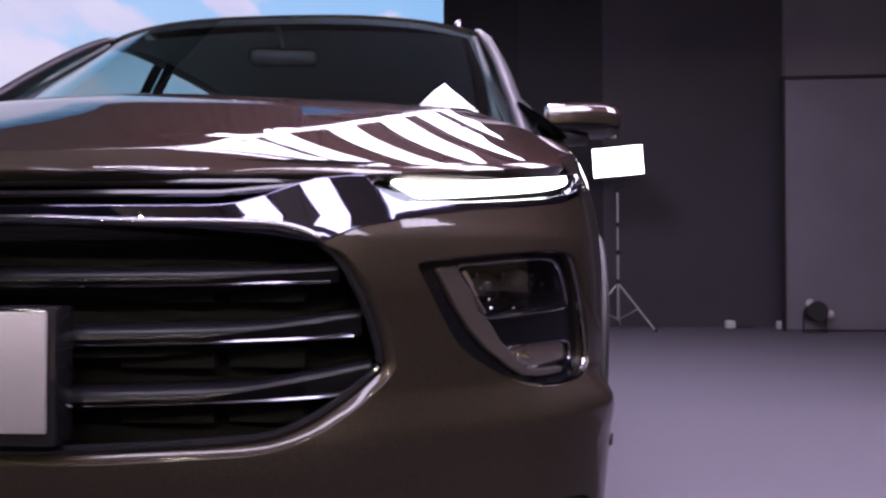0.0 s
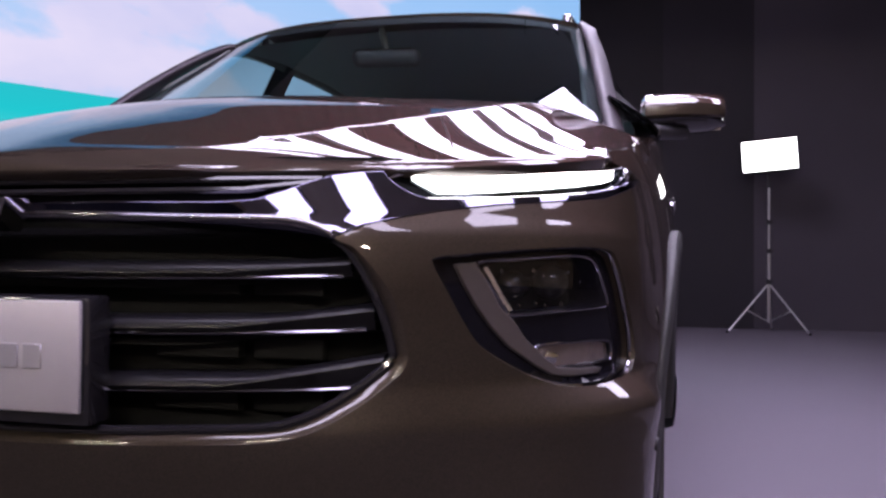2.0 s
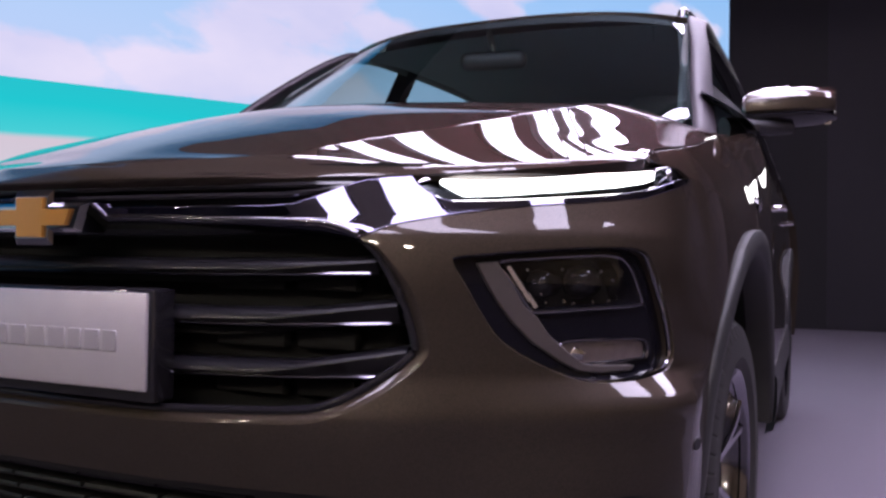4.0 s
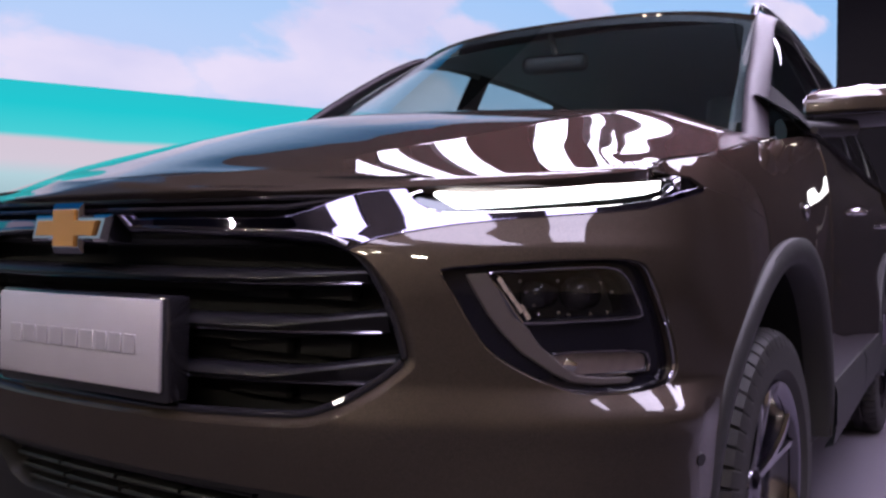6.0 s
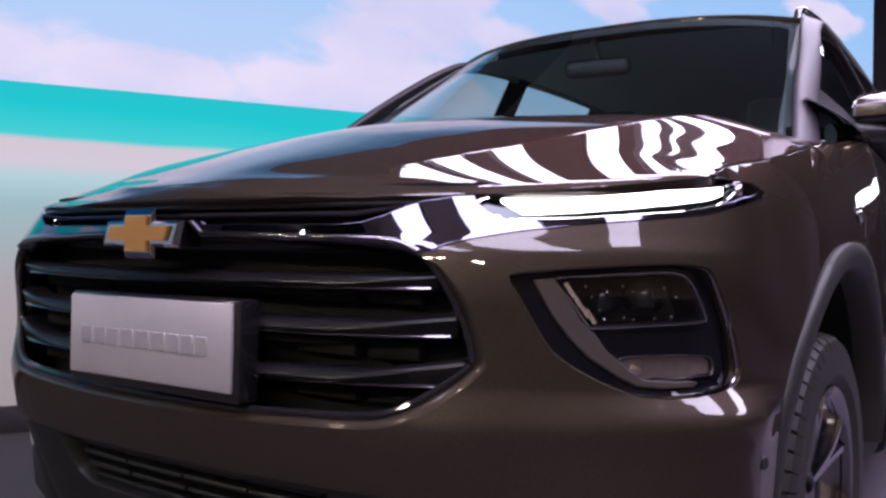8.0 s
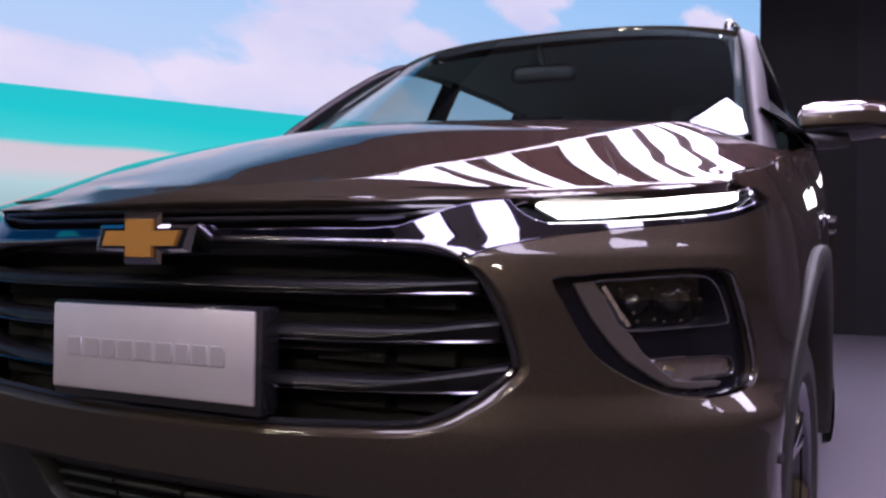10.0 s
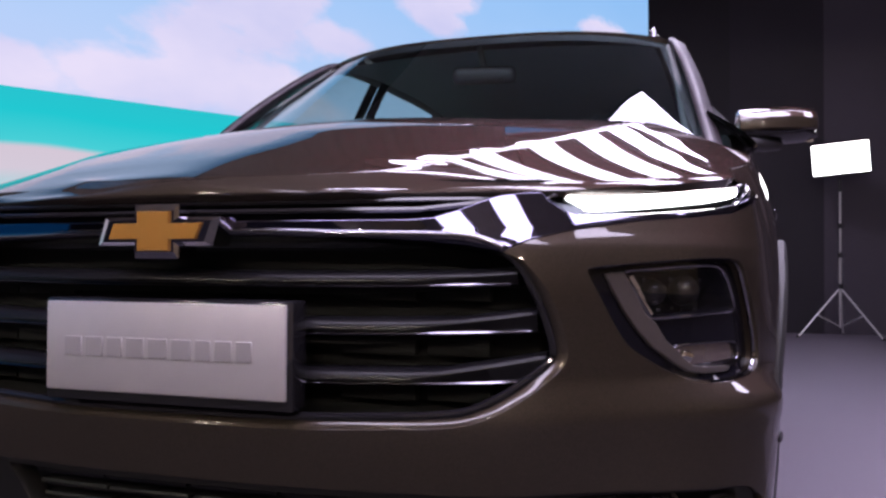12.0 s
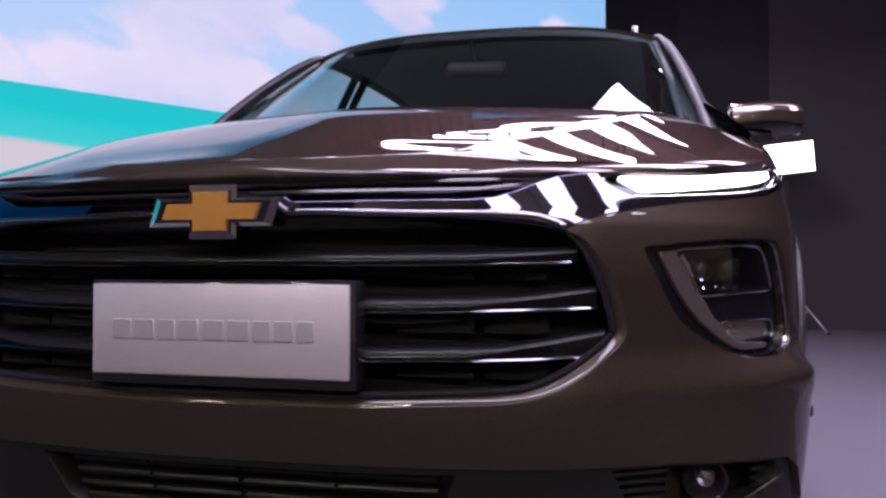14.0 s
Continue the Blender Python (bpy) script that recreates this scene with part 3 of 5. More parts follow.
# a second row of bars hangs over the car, running across it and stepping up towards the rear
def rear_bar(p, q, wide_p, wide_q, z):
    """A hanging bar from p to q in plan, with its width at either end."""
    t = thing("ceiling_light_bar", "long white glowing light bar hanging across the hall", "ceiling light", group="rear light bars")
    mx, my, half = (p[0] + q[0]) / 2, (p[1] + q[1]) / 2, math.hypot(q[0] - p[0], q[1] - p[1]) / 2
    t.matrix_basis = Matrix.Translation((mx, my, z)) @ Matrix.Rotation(math.atan2(q[1] - p[1], q[0] - p[0]), 4, "Z")
    for nm, grow, z0, z1, mat in (("diffuser", 0, 0, .02, PANEL_GLOW), ("housing", .02, .022, .10, MATT_BLACK)):
        bm = bmesh.new()
        box(bm, -half - grow, half + grow, -1, 1, z0, z1)
        for v in bm.verts:
            v.co.y *= (wide_p if v.co.x < 0 else wide_q) / 2 + grow
        part(nm, bm, mat, t, smooth=False)
    for x in (-.7 * half, .7 * half):
        bm = bmesh.new()
        tube(bm, [(x, 0, .09), (x, 0, 6.2 - z)], .012, 6)
        part("drop_rod", bm, MATT_BLACK, t)


for x0, x1, x_at, y_at, lean, wide_p, wide_q, z in ((-1.3, 1.2, 1.0, 10.5, 1.45, .22, .70, 4.0), (-1.5, 1.3, .75, 8.75, .85, .22, 1.05, 4.4), (-1.55, 1.0, 0, 7.0, .25, .36, .85, 4.8),
                                                (-1.85, .9, 0, 5.78, .0, .44, .50, 5.0), (-2.9, .4, -1, 4.90, .05, .30, .27, 2.1), (-3.1, .1, -.9, 4.45, .20, .18, .14, 2.1), (-3.3, -.3, -1.2, 4.0, .20, .15, .07, 2.1)):
    f = (z - 1) / 4
    cx, cy = (.62, .33) if z > 3 else (.53, .21)
    ends = [(cx + (x - cx) * f, cy + (y_at + lean * (x - x_at) - cy) * f) for x in (x0, x1)]
    rear_bar(*ends, *(w * f * math.cos(math.atan(lean)) for w in (wide_p, wide_q)), z)


def strip_light(x, y, z):
    """A short strip light hung in front of the car."""
    t = thing("strip_light", "short black hanging strip light with a bright lens", "strip light", group="front strip lights", at=(x, y, z))
    bm = bmesh.new()
    box(bm, -.30, .30, -.10, 0, -.05, .05, .012, 2)
    part("housing", bm, MATT_BLACK, t)
    bm = bmesh.new()
    box(bm, -.27, .27, .002, .008, -.026, .026)
    part("lens", bm, SPOT_GLOW, t, smooth=False)
    bm = bmesh.new()
    tube(bm, [(0, -.05, .04), (0, -.05, 6.2 - z)], .012, 8)
    part("drop_rod", bm, MATT_BLACK, t)


for x, z in ((-3.4, 3.2), (-1.2, 3.3), (1.4, 3.1), (2.3, 3.25), (4.6, 3.2)):
    strip_light(x, -5.2, z)


# ---- the car ----
car = thing("car", "dark brown metallic crossover car with lit white running lights", "car")

GRILLE = [(-.0, .876), (.16, .874), (.30, .870), (.42, .8685), (.475, .866), (.507, .859), (.53, .849), (.555, .828), (.577, .79), (.594, .745), (.603, .705),
          (.600, .688), (.57, .661), (.53, .634), (.49, .616), (.45, .608), (.36, .602), (.2, .595), (0, .594)]
POD = [(.645, .815), (.651, .825), (.69, .830), (.727, .834), (.789, .8395), (.835, .841), (.858, .836), (.868, .82), (.877, .786), (.886, .735), (.891, .69), (.890, .664),
       (.882, .651), (.853, .643), (.808, .644), (.77, .656), (.731, .679), (.698, .707), (.678, .742), (.661, .78)]
LAMP = [(.703, .816), (.748, .822), (.80, .8265), (.826, .8275), (.843, .823), (.854, .807), (.863, .776), (.866, .761), (.860, .7525), (.81, .749), (.747, .745), (.738, .750), (.718, .787)]
FOG = [(.776, .699), (.84, .703), (.866, .7), (.873, .692), (.873, .673), (.864, .669), (.822, .667), (.797, .669)]
GREY = [(.678, .813), (.699, .815), (.715, .784), (.729, .752), (.745, .735), (.752, .722), (.760, .708), (.775, .693), (.784, .681), (.80, .6665), (.83, .6615), (.856, .6605), (.853, .6575), (.82, .657), (.795, .6615), (.775, .675), (.741, .704), (.719, .732), (.702, .760), (.688, .790)]
SEAM = [(.532, .850), (.563, .8655), (.585, .872), (.617, .880), (.647, .887), (.713, .898), (.782, .907), (.844, .918), (.878, .936), (.9005, .955)]
DRL_LOW = [(.572, .937), (.580, .927), (.595, .915), (.612, .906), (.63, .901), (.66, .902), (.707, .905), (.76, .911), (.813, .919), (.857, .932), (.88, .946), (.9, .959)]
BAR_TOP = [(0, .893), (.15, .891), (.3, .8915), (.39, .892), (.43, .895), (.46, .906), (.491, .920), (.515, .929), (.545, .9345)]


def arch_points(a0, a1, n, r=ARCH_R, yc=ARCH_Y):
    return [(yc + r * math.cos(a0 + (a1 - a0) * i / (n - 1)), ARCH_Z + r * math.sin(a0 + (a1 - a0) * i / (n - 1))) for i in range(n)]


def grille_rim(off):
    """The lower rim of the grille opening from its upper corner to the middle, moved outwards by off."""
    pts = on_face([(p.x, p.y) for p in catmull([(x, z, 0) for x, z in [(.5375, .844)] + GRILLE[7:]], 90)])
    out = []
    for i, (s, z) in enumerate(pts):
        a, b = pts[max(i - 2, 0)], pts[min(i + 2, len(pts) - 1)]
        ds, dz = b[0] - a[0], b[1] - a[1]
        n = math.hypot(ds, dz)
        w = min(1, i / 18) if i < 18 else 1
        out.append((s - dz / n * off * w if i < len(pts) - 1 else s, z + ds / n * off * w))
    return out


def rim_chamfer():
    """The painted chamfer that falls from the bumper into the grille opening."""
    bm = bmesh.new()
    rows = []
    for v in np.linspace(0, 1, 11):
        f = face(.001 + .016 * v ** 1.8)
        half = [f(s, z) for s, z in grille_rim(.0185 * (1 - v))]
        rows.append(half + [Vector((-p.x, p.y, p.z)) for p in half[-2::-1]])
    loft(bm, rows)
    part("grille_chamfer", bm, PAINT, car, angle=80)


def bumper():
    right = on_face(SEAM[1:])
    side = [(arc_at_y(.56), .960), (arc_at_y(.68), .945), (arc_at_y(.78), .92), (arc_at_y(.82), .885)]
    a_top = math.atan2(.86 - ARCH_Z, -math.sqrt(max(ARCH_R ** 2 - (.86 - ARCH_Z) ** 2, 0)))
    arch = [(arc_at_y(y), z) for y, z in arch_points(a_top, math.pi, 14, ARCH_R - .01) if y > .40]
    low = on_face([(.905, .385), (.898, .42), (.893, .452), (.875, .474), (.86, .479), (.80, .484), (.70, .489), (.6, .492), (.45, .490), (.2, .486)])
    edge = right + side + arch + low
    left = [(-s, z) for s, z in edge][::-1]
    # the outline runs round the outside; the grille opening joins it at the top
    rim_r = grille_rim(.018)
    outline = edge + on_face([(0, .486)]) + left + [(-s, z) for s, z in on_face([SEAM[0]])] + [(-s, z) for s, z in rim_r[:-1]] + rim_r[::-1] + on_face([SEAM[0]])
    pods = [on_face(round_poly(POD, 60))]
    pods.append([(-s, z) for s, z in pods[0]][::-1])
    skin("bumper", outline, pods, face(), PAINT, car, step=.012, lip=.03, soft_edge=.4)


bumper()
rim_chamfer()


def gloss_band():
    """The dark polished band from the badge out under the running lights."""
    up = on_face(BAR_TOP + DRL_LOW)
    dn = on_face([(x, z) for x, z in GRILLE[:7]] + SEAM)
    full = dn[1:] + up[::-1][:-1] + [(-s, z) for s, z in up[1:]] + [(-s, z) for s, z in dn[1:]][::-1]
    base = face(-.002)

    def upright(s, z):
        p = base(s, z)
        w = 1 - min(1, max(0, (abs(p.x) - .20) / .38))
        p.y -= .85 * w * w * (3 - 2 * w) * max(0, set_back(z) - .006)
        return p
    skin("grille_band", full, [], upright, PIANO_BLACK, car, step=.014, lip=.03)
    # polished bead along the lower edge
    low = on_face(GRILLE[1:7])
    low = [(-q, z) for q, z in low][::-1] + low
    path = catmull([upright(q, z + .003) + Vector((0, .001, 0)) for q, z in low], 70)
    bm = bmesh.new()
    tube(bm, path, .0055, 10)
    part("band_bead", bm, DARK_CHROME, car)


gloss_band()


def hood():
    bm = bmesh.new()
    n, m = 110, 40
    E, K = catmull(HOOD_E, n), catmull(HOOD_K, n)
    for e in E:
        w = min(1, max(0, (e.x - .30) / .15))
        if e.x < .74:
            e.y += max(0, e.z - hood_z(e.x, e.y) + .003) / .45 * w
        e.z += ((hood_z(e.x, e.y) - .003 + shoulder(e.y) if e.y < .9 else edge_z(e.y)) - e.z) * w
    for k in K:
        w = min(1, max(0, (k.y - .12) / .10))
        k.z += (hood_z(k.x, k.y) - k.z) * w
    for sg in (1, -1):
        rows = []
        # turned-under front lip
        rows.append([Vector((sg * e.x * .997, e.y + .02, e.z - .016)) for e in E])
        rows.append([Vector((sg * e.x * .999, e.y + .004, e.z - .008)) for e in E])
        # from the shut line up to the crease: a tight nose in the middle that opens into the wide outer field
        heads = []
        for e, k in zip(E, K):
            mid = (e + k) / 2
            wide = Vector((mid.x, mid.y, 2 * hood_z(mid.x, mid.y) - (e.z + k.z) / 2 + 1.1 * shoulder(e.y)))
            reach = math.hypot(k.x - e.x, k.y - e.y)
            nose = Vector((e.x + .1 * (k.x - e.x), e.y + .1 * (k.y - e.y), k.z - .34 * .9 * reach))
            u = min(1, max(0, (e.x - .10) / .45))
            heads.append(nose.lerp(wide, u * u * (3 - 2 * u)))
        for j in range(m + 1):
            v = j / m
            row = []
            for e, k, q in zip(E, K, heads):
                p = (1 - v) ** 2 * e + 2 * v * (1 - v) * q + v * v * k
                p.z -= .003 * max(0, 1 - v * (k - e).length / .03) ** 2 * min(1, max(0, (.46 - e.y) / .08))
                row.append(Vector((sg * p.x, p.y, p.z)))
            rows.append(row)
        loft(bm, rows)
    # middle sheet between the two creases
    mid_z = pchip([.08, .12, .25, .40, .50, .60, .70, .85, 1.0, 1.15], [.968, .983, 1.031, 1.083, 1.116, 1.144, 1.165, 1.189, 1.204, 1.212])
    across = 48
    rows = []
    for k in K[2:]:
        row = []
        for i in range(across + 1):
            u = -1 + 2 * i / across
            x = k.x * u
            back = -.05 * (1 - u * u) * min(1, max(0, (k.y - .6) / .5))
            mid = mid_z(k.y)
            row.append(Vector((x, k.y + back, mid + (k.z - mid) * ((u * u + .02) ** .68 - .02 ** .68) / (1.02 ** .68 - .02 ** .68))))
        rows.append(row)
    loft(bm, rows)
    bmesh.ops.remove_doubles(bm, verts=bm.verts, dist=2e-5)
    return part("hood", bm, PAINT, car, angle=70)


hood()


def fender(sg):
    ys = [.41, .44, .475, .52, .57, .62, .73, .85, .95, 1.05, 1.15, 1.25, 1.36, 1.45]
    top = [(y, edge_z(y) - .005) for y in ys]
    a1 = math.atan2(.86 - ARCH_Z, -math.sqrt(ARCH_R ** 2 - (.86 - ARCH_Z) ** 2))
    arch = arch_points(a1, 0.02, 24, ARCH_R - .01)
    rest = [(1.545, .40), (1.50, .40)]
    outline = top + [(1.47, .9), (1.49, .55), (1.49, .40)] + [p for p in arch[::-1] if p[0] < 1.49] + [(.822, .886), (.782, .922), (.681, .9475), (.56, .9625), (.53, .977), (.47, .978)]
    return skin("fender", outline, [], flank(sg), PAINT, car, step=.018, lip=.03, flip=sg < 0, soft_edge=.4)


for sg in (1, -1):
    fender(sg)


def door(sg, y0, y1, nm):
    top = [(y, 1.165 + .012 * (y - 1.5)) for y in np.linspace(y0, y1, 14)]
    outline = [(y0, .40)] + [(y0, 1.0)] + top + [(y1, .9), (y1, .40)]
    if y1 > 3.3:
        outline = [(y0, .40), (y0, 1.0)] + top + [(y1, .92)] + [p for p in arch_points(1.25, math.pi - .05, 14, ARCH_R - .01, REAR_Y) if p[0] < y1]

    def f(y, z):
        x = flank_x(y) - .05 * math.exp(-max(0, 1.165 - z) / .10)
        x -= .012 * math.exp(-((z - .78) / .10) ** 2) * min(1, (y - 1.49) / .3)
        if z < .5:
            x -= (.5 - z) ** 2 * .5
        return Vector((sg * x, y, z))
    d = skin(nm, outline, [], f, PAINT, car, step=.05, lip=.015, flip=sg < 0, soft_edge=.5)
    bm = bmesh.new()
    yh = y1 - .28
    hx = flank_x(yh + .1)
    tube(bm, [(sg * (hx - .015), yh, 1.0), (sg * (hx + .010), yh + .02, 1.003), (sg * (hx + .014), yh + .10, 1.005), (sg * (hx + .010), yh + .18, 1.006), (sg * (hx - .015), yh + .2, 1.006)], .011)
    part("door_handle", bm, CHROME, d, "chrome door handle")
    bm = bmesh.new()
    rows = []
    for y in np.linspace(y0 + .005, min(y1, 3.29) - .005, 10):
        x = flank_x(y)
        rows.append([Vector((sg * (x + dx), y, z)) for dx, z in ((-.02, .36), (.004, .37), (.012, .43), (.012, .50), (.004, .53), (-.02, .535))])
    loft(bm, rows)
    part("sill_cladding", bm, CLADDING, d, "grained dark grey sill cladding")


for sg in (1, -1):
    door(sg, 1.495, 2.45, "front_door")
    door(sg, 2.455, 3.75, "rear_door")


def rear_quarter(sg):
    outline = [(3.755, .95)] + [(3.755, 1.185), (4.2, 1.19), (4.38, 1.1), (4.38, .45), (4.37, .42)] + [p for p in arch_points(.1, 1.72, 14, ARCH_R - .01, REAR_Y)]

    def f(y, z):
        return Vector((sg * (flank_x(y) - .05 * math.exp(-max(0, 1.165 - z) / .10)), y, z))
    skin("rear_quarter", outline, [], f, PAINT, car, step=.06, lip=.015, flip=sg < 0)


for sg in (1, -1):
    rear_quarter(sg)


def side_repeater(sg):
    """Small clear turn repeater on the fender above the arch."""
    r = thing("side_repeater", "", "")
    r.parent = car
    c = flank(sg)(1.13, .949)
    bm = bmesh.new()
    bmesh.ops.create_icosphere(bm, subdivisions=2, radius=.017, matrix=Matrix.Translation(c) @ Matrix.Diagonal((.55, 1.5, 1, 1)))
    part("lens", bm, CHROME, r, "clear faceted lens", smooth=False)
    bm = bmesh.new()
    ring = [c + Vector((sg * .002, .029 * math.cos(a), .020 * math.sin(a))) for a in np.linspace(0, 2 * math.pi, 25)]
    tube(bm, ring, .0025, 6, cap=False)
    part("bezel", bm, GLOSS_BLACK, r)


for sg in (1, -1):
    side_repeater(sg)


def tailgate():
    bm = bmesh.new()
    rows = []
    for y, z, w in ((4.05, 1.63, .60), (4.2, 1.58, .66), (4.42, 1.22, .80), (4.52, 1.05, .86), (4.55, .75, .88), (4.5, .40, .86)):
        rows.append([Vector((w * u, y - .10 * u * u - (.06 if abs(u) > .9 else 0), z)) for u in np.linspace(-1, 1, 25)])
    loft(bm, rows)
    part("tailgate", bm, PAINT, car)


tailgate()


# cabin shell: windscreen, pillars, roof, side glass
WS_LOW = [(0, 1.0, 1.12), (.25, 1.02, 1.124), (.5, 1.105, 1.138), (.68, 1.203, 1.160), (.802, 1.298, 1.19)]
WS_TOP = [(0, 1.80, 1.642), (.2, 1.808, 1.641), (.4, 1.85, 1.637), (.54, 1.912, 1.629), (.656, 1.99, 1.616)]


def windscreen():
    lo, hi = catmull(WS_LOW, 30), catmull(WS_TOP, 30)
    bm = bmesh.new()
    rows = []
    for j in range(19):
        v = j / 18
        half = []
        for a, b in zip(lo, hi):
            p = a.lerp(b, v)
            p += Vector((0, -.5, .85)) * .004 * math.sin(math.pi * v)
            half.append(p)
        rows.append([Vector((-p.x, p.y, p.z)) for p in half[:0:-1]] + half)
    loft(bm, rows)
    ws = part("windscreen", bm, GLASS, car, "tinted curved windscreen")
    # black printed band round the glass
    for sg in (1, -1):
        bm = bmesh.new()
        rows = []
        for j in range(19):
            v = j / 18
            row = []
            for q in range(4):
                k = 29 - q * .9
                i = int(k)
                fr = k - i
                a = lo[i].lerp(lo[min(i + 1, 29)], fr)
                b = hi[i].lerp(hi[min(i + 1, 29)], fr)
                p = a.lerp(b, v) + Vector((0, -.5, .85)) * (.004 * math.sin(math.pi * v) - .004)
                row.append(Vector((sg * p.x, p.y, p.z)))
            rows.append(row)
        loft(bm, rows)
        part("frit_band", bm, MATT_BLACK, ws)
    bm = bmesh.new()
    rows = []
    for v in (.93, .965, 1.0):
        half = [a.lerp(b, v) + Vector((0, -.5, .85)) * (.004 * math.sin(math.pi * v) - .004) for a, b in zip(lo, hi)]
        rows.append([Vector((-p.x, p.y, p.z)) for p in half[:0:-1]] + half)
    loft(bm, rows)
    part("top_band", bm, MATT_BLACK, ws)


windscreen()


def cowl():
    bm = bmesh.new()
    rows = []
    lo = catmull(WS_LOW, 24)[:20]
    for dy, dz in ((-.11, -.03), (-.05, -.012), (-.01, -.004), (.03, -.02)):
        half = [Vector((p.x * (1.0 if dy > -.1 else .98), p.y + dy, p.z + dz)) for p in lo]
        rows.append([Vector((-p.x, p.y, p.z)) for p in half[:0:-1]] + half)
    loft(bm, rows)
    part("cowl", bm, SATIN_BLACK, car, "black plastic cowl below the windscreen")


cowl()


def pillar_a(sg):
    """The painted pillar beside the windscreen, running on into the roof rail."""
    path = catmull([(.836, 1.16, 1.06), (.810, 1.27, 1.152), (.778, 1.42, 1.278), (.739, 1.65, 1.432), (.693, 1.88, 1.567), (.668, 2.06, 1.631), (.654, 2.36, 1.655), (.645, 2.95, 1.660),
                    (.635, 3.5, 1.638), (.61, 4.05, 1.57)], 60)
    bm = bmesh.new()
    rows = []
    for i, p in enumerate(path):
        w = .034 if i > 26 else .044 - .010 * i / 26
        d = (path[min(i + 1, 59)] - path[max(i - 1, 0)]).normalized()
        k0 = min(1, max(0, (i - 29) / 12))
        a = Vector((.30, .95, .0)).lerp(Vector((1, 0, -.4)), k0).normalized()
        a = (a - d * a.dot(d)).normalized()
        b = d.cross(a) * -1
        ring = []
        for k in range(16):
            t = 2 * math.pi * k / 16
            cx, cy = math.cos(t), math.sin(t)
            q = p + a * w * math.copysign(abs(cx) ** .45, cx) + b * .013 * math.copysign(abs(cy) ** .6, cy)
            ring.append(Vector((sg * q.x, q.y, q.z)))
        rows.append(ring)
    loft(bm, rows, closed=True)
    part("pillar", bm, PILLAR_PAINT, car, angle=70)


for sg in (1, -1):
    pillar_a(sg)


def roof():
    zc = pchip([1.80, 2.0, 2.5, 2.9, 3.4, 4.05], [1.648, 1.676, 1.708, 1.714, 1.70, 1.63])
    w = pchip([1.80, 2.0, 2.5, 2.9, 3.4, 4.05], [.645, .645, .645, .645, .635, .61])
    bm = bmesh.new()
    rows = []
    for j in range(24):
        y = 1.80 + (4.07 - 1.80) * j / 23
        row = []
        for u in np.linspace(-1, 1, 31):
            yy = y + (.18 * abs(u) ** 2.6) * max(0, 1 - j / 8)
            row.append(Vector((w(y) * u, yy, zc(yy) - .042 * abs(u) ** 3)))
        rows.append(row)
    r0 = [Vector((p.x, p.y + .008, p.z - .022)) for p in rows[0]]
    loft(bm, [r0] + rows)
    part("roof", bm, PAINT, car)
    for sg in (1, -1):
        bm = bmesh.new()
        pts = catmull([(sg * .565, 2.28, 1.692), (sg * .567, 2.35, 1.762), (sg * .575, 2.6, 1.778), (sg * .58, 3.0, 1.780), (sg * .575, 3.5, 1.758), (sg * .565, 3.75, 1.675)], 30)
        tube(bm, pts, .014, 10)
        part("roof_rail", bm, DARK_CHROME, car, "slim roof rail")


roof()


def side_glass(sg):
    rail = pchip([1.40, 1.62, 1.83, 2.0, 2.4, 3.0, 3.6, 4.1], [1.26, 1.405, 1.53, 1.61, 1.665, 1.672, 1.64, 1.56])
    rx = pchip([1.40, 1.62, 1.83, 2.0, 2.4, 3.0, 3.6, 4.1], [.785, .735, .692, .668, .66, .662, .658, .64])

    def pt(y, v, off=0):
        zb, zt = 1.165 + .012 * (y - 1.5), rail(y)
        xb = flank_x(y) - .045
        z = zb + (zt - zb) * v
        x = xb + (rx(y) - xb) * (v ** 1.25)
        return Vector((sg * (x + off), y, z))
    for y0, y1 in ((1.50, 2.40), (2.47, 3.25), (3.33, 3.95)):
        bm = bmesh.new()
        loft(bm, [[pt(y, v) for y in np.linspace(y0, y1, 14)] for v in np.linspace(0, 1, 8)])
        part("side_window", bm, SIDE_GLASS, car, "dark tinted side window")
    for y0, y1 in ((2.39, 2.48), (3.24, 3.34), (3.94, 4.12)):
        bm = bmesh.new()
        for off in (.003, -.05):
            loft(bm, [[pt(y, v, off) for y in np.linspace(y0, y1, 4)] for v in np.linspace(0, 1, 8)])
        part("pillar", bm, SATIN_BLACK, car)
    bm = bmesh.new()
    tube(bm, [pt(y, 0, .004) + Vector((0, 0, .004)) for y in np.linspace(1.42, 4.0, 24)], .009, 8)
    part("belt_moulding", bm, GLOSS_BLACK, car)
    # black corner piece in front of the window, where the mirror stands
    bm = bmesh.new()
    for off in (.004, -.02):
        loft(bm, [[pt(y, v, off) for y in np.linspace(1.34, 1.515, 5)] for v in np.linspace(0, 1, 5)])
    part("mirror_base", bm, ARCH_LINER, car)


for sg in (1, -1):
    side_glass(sg)


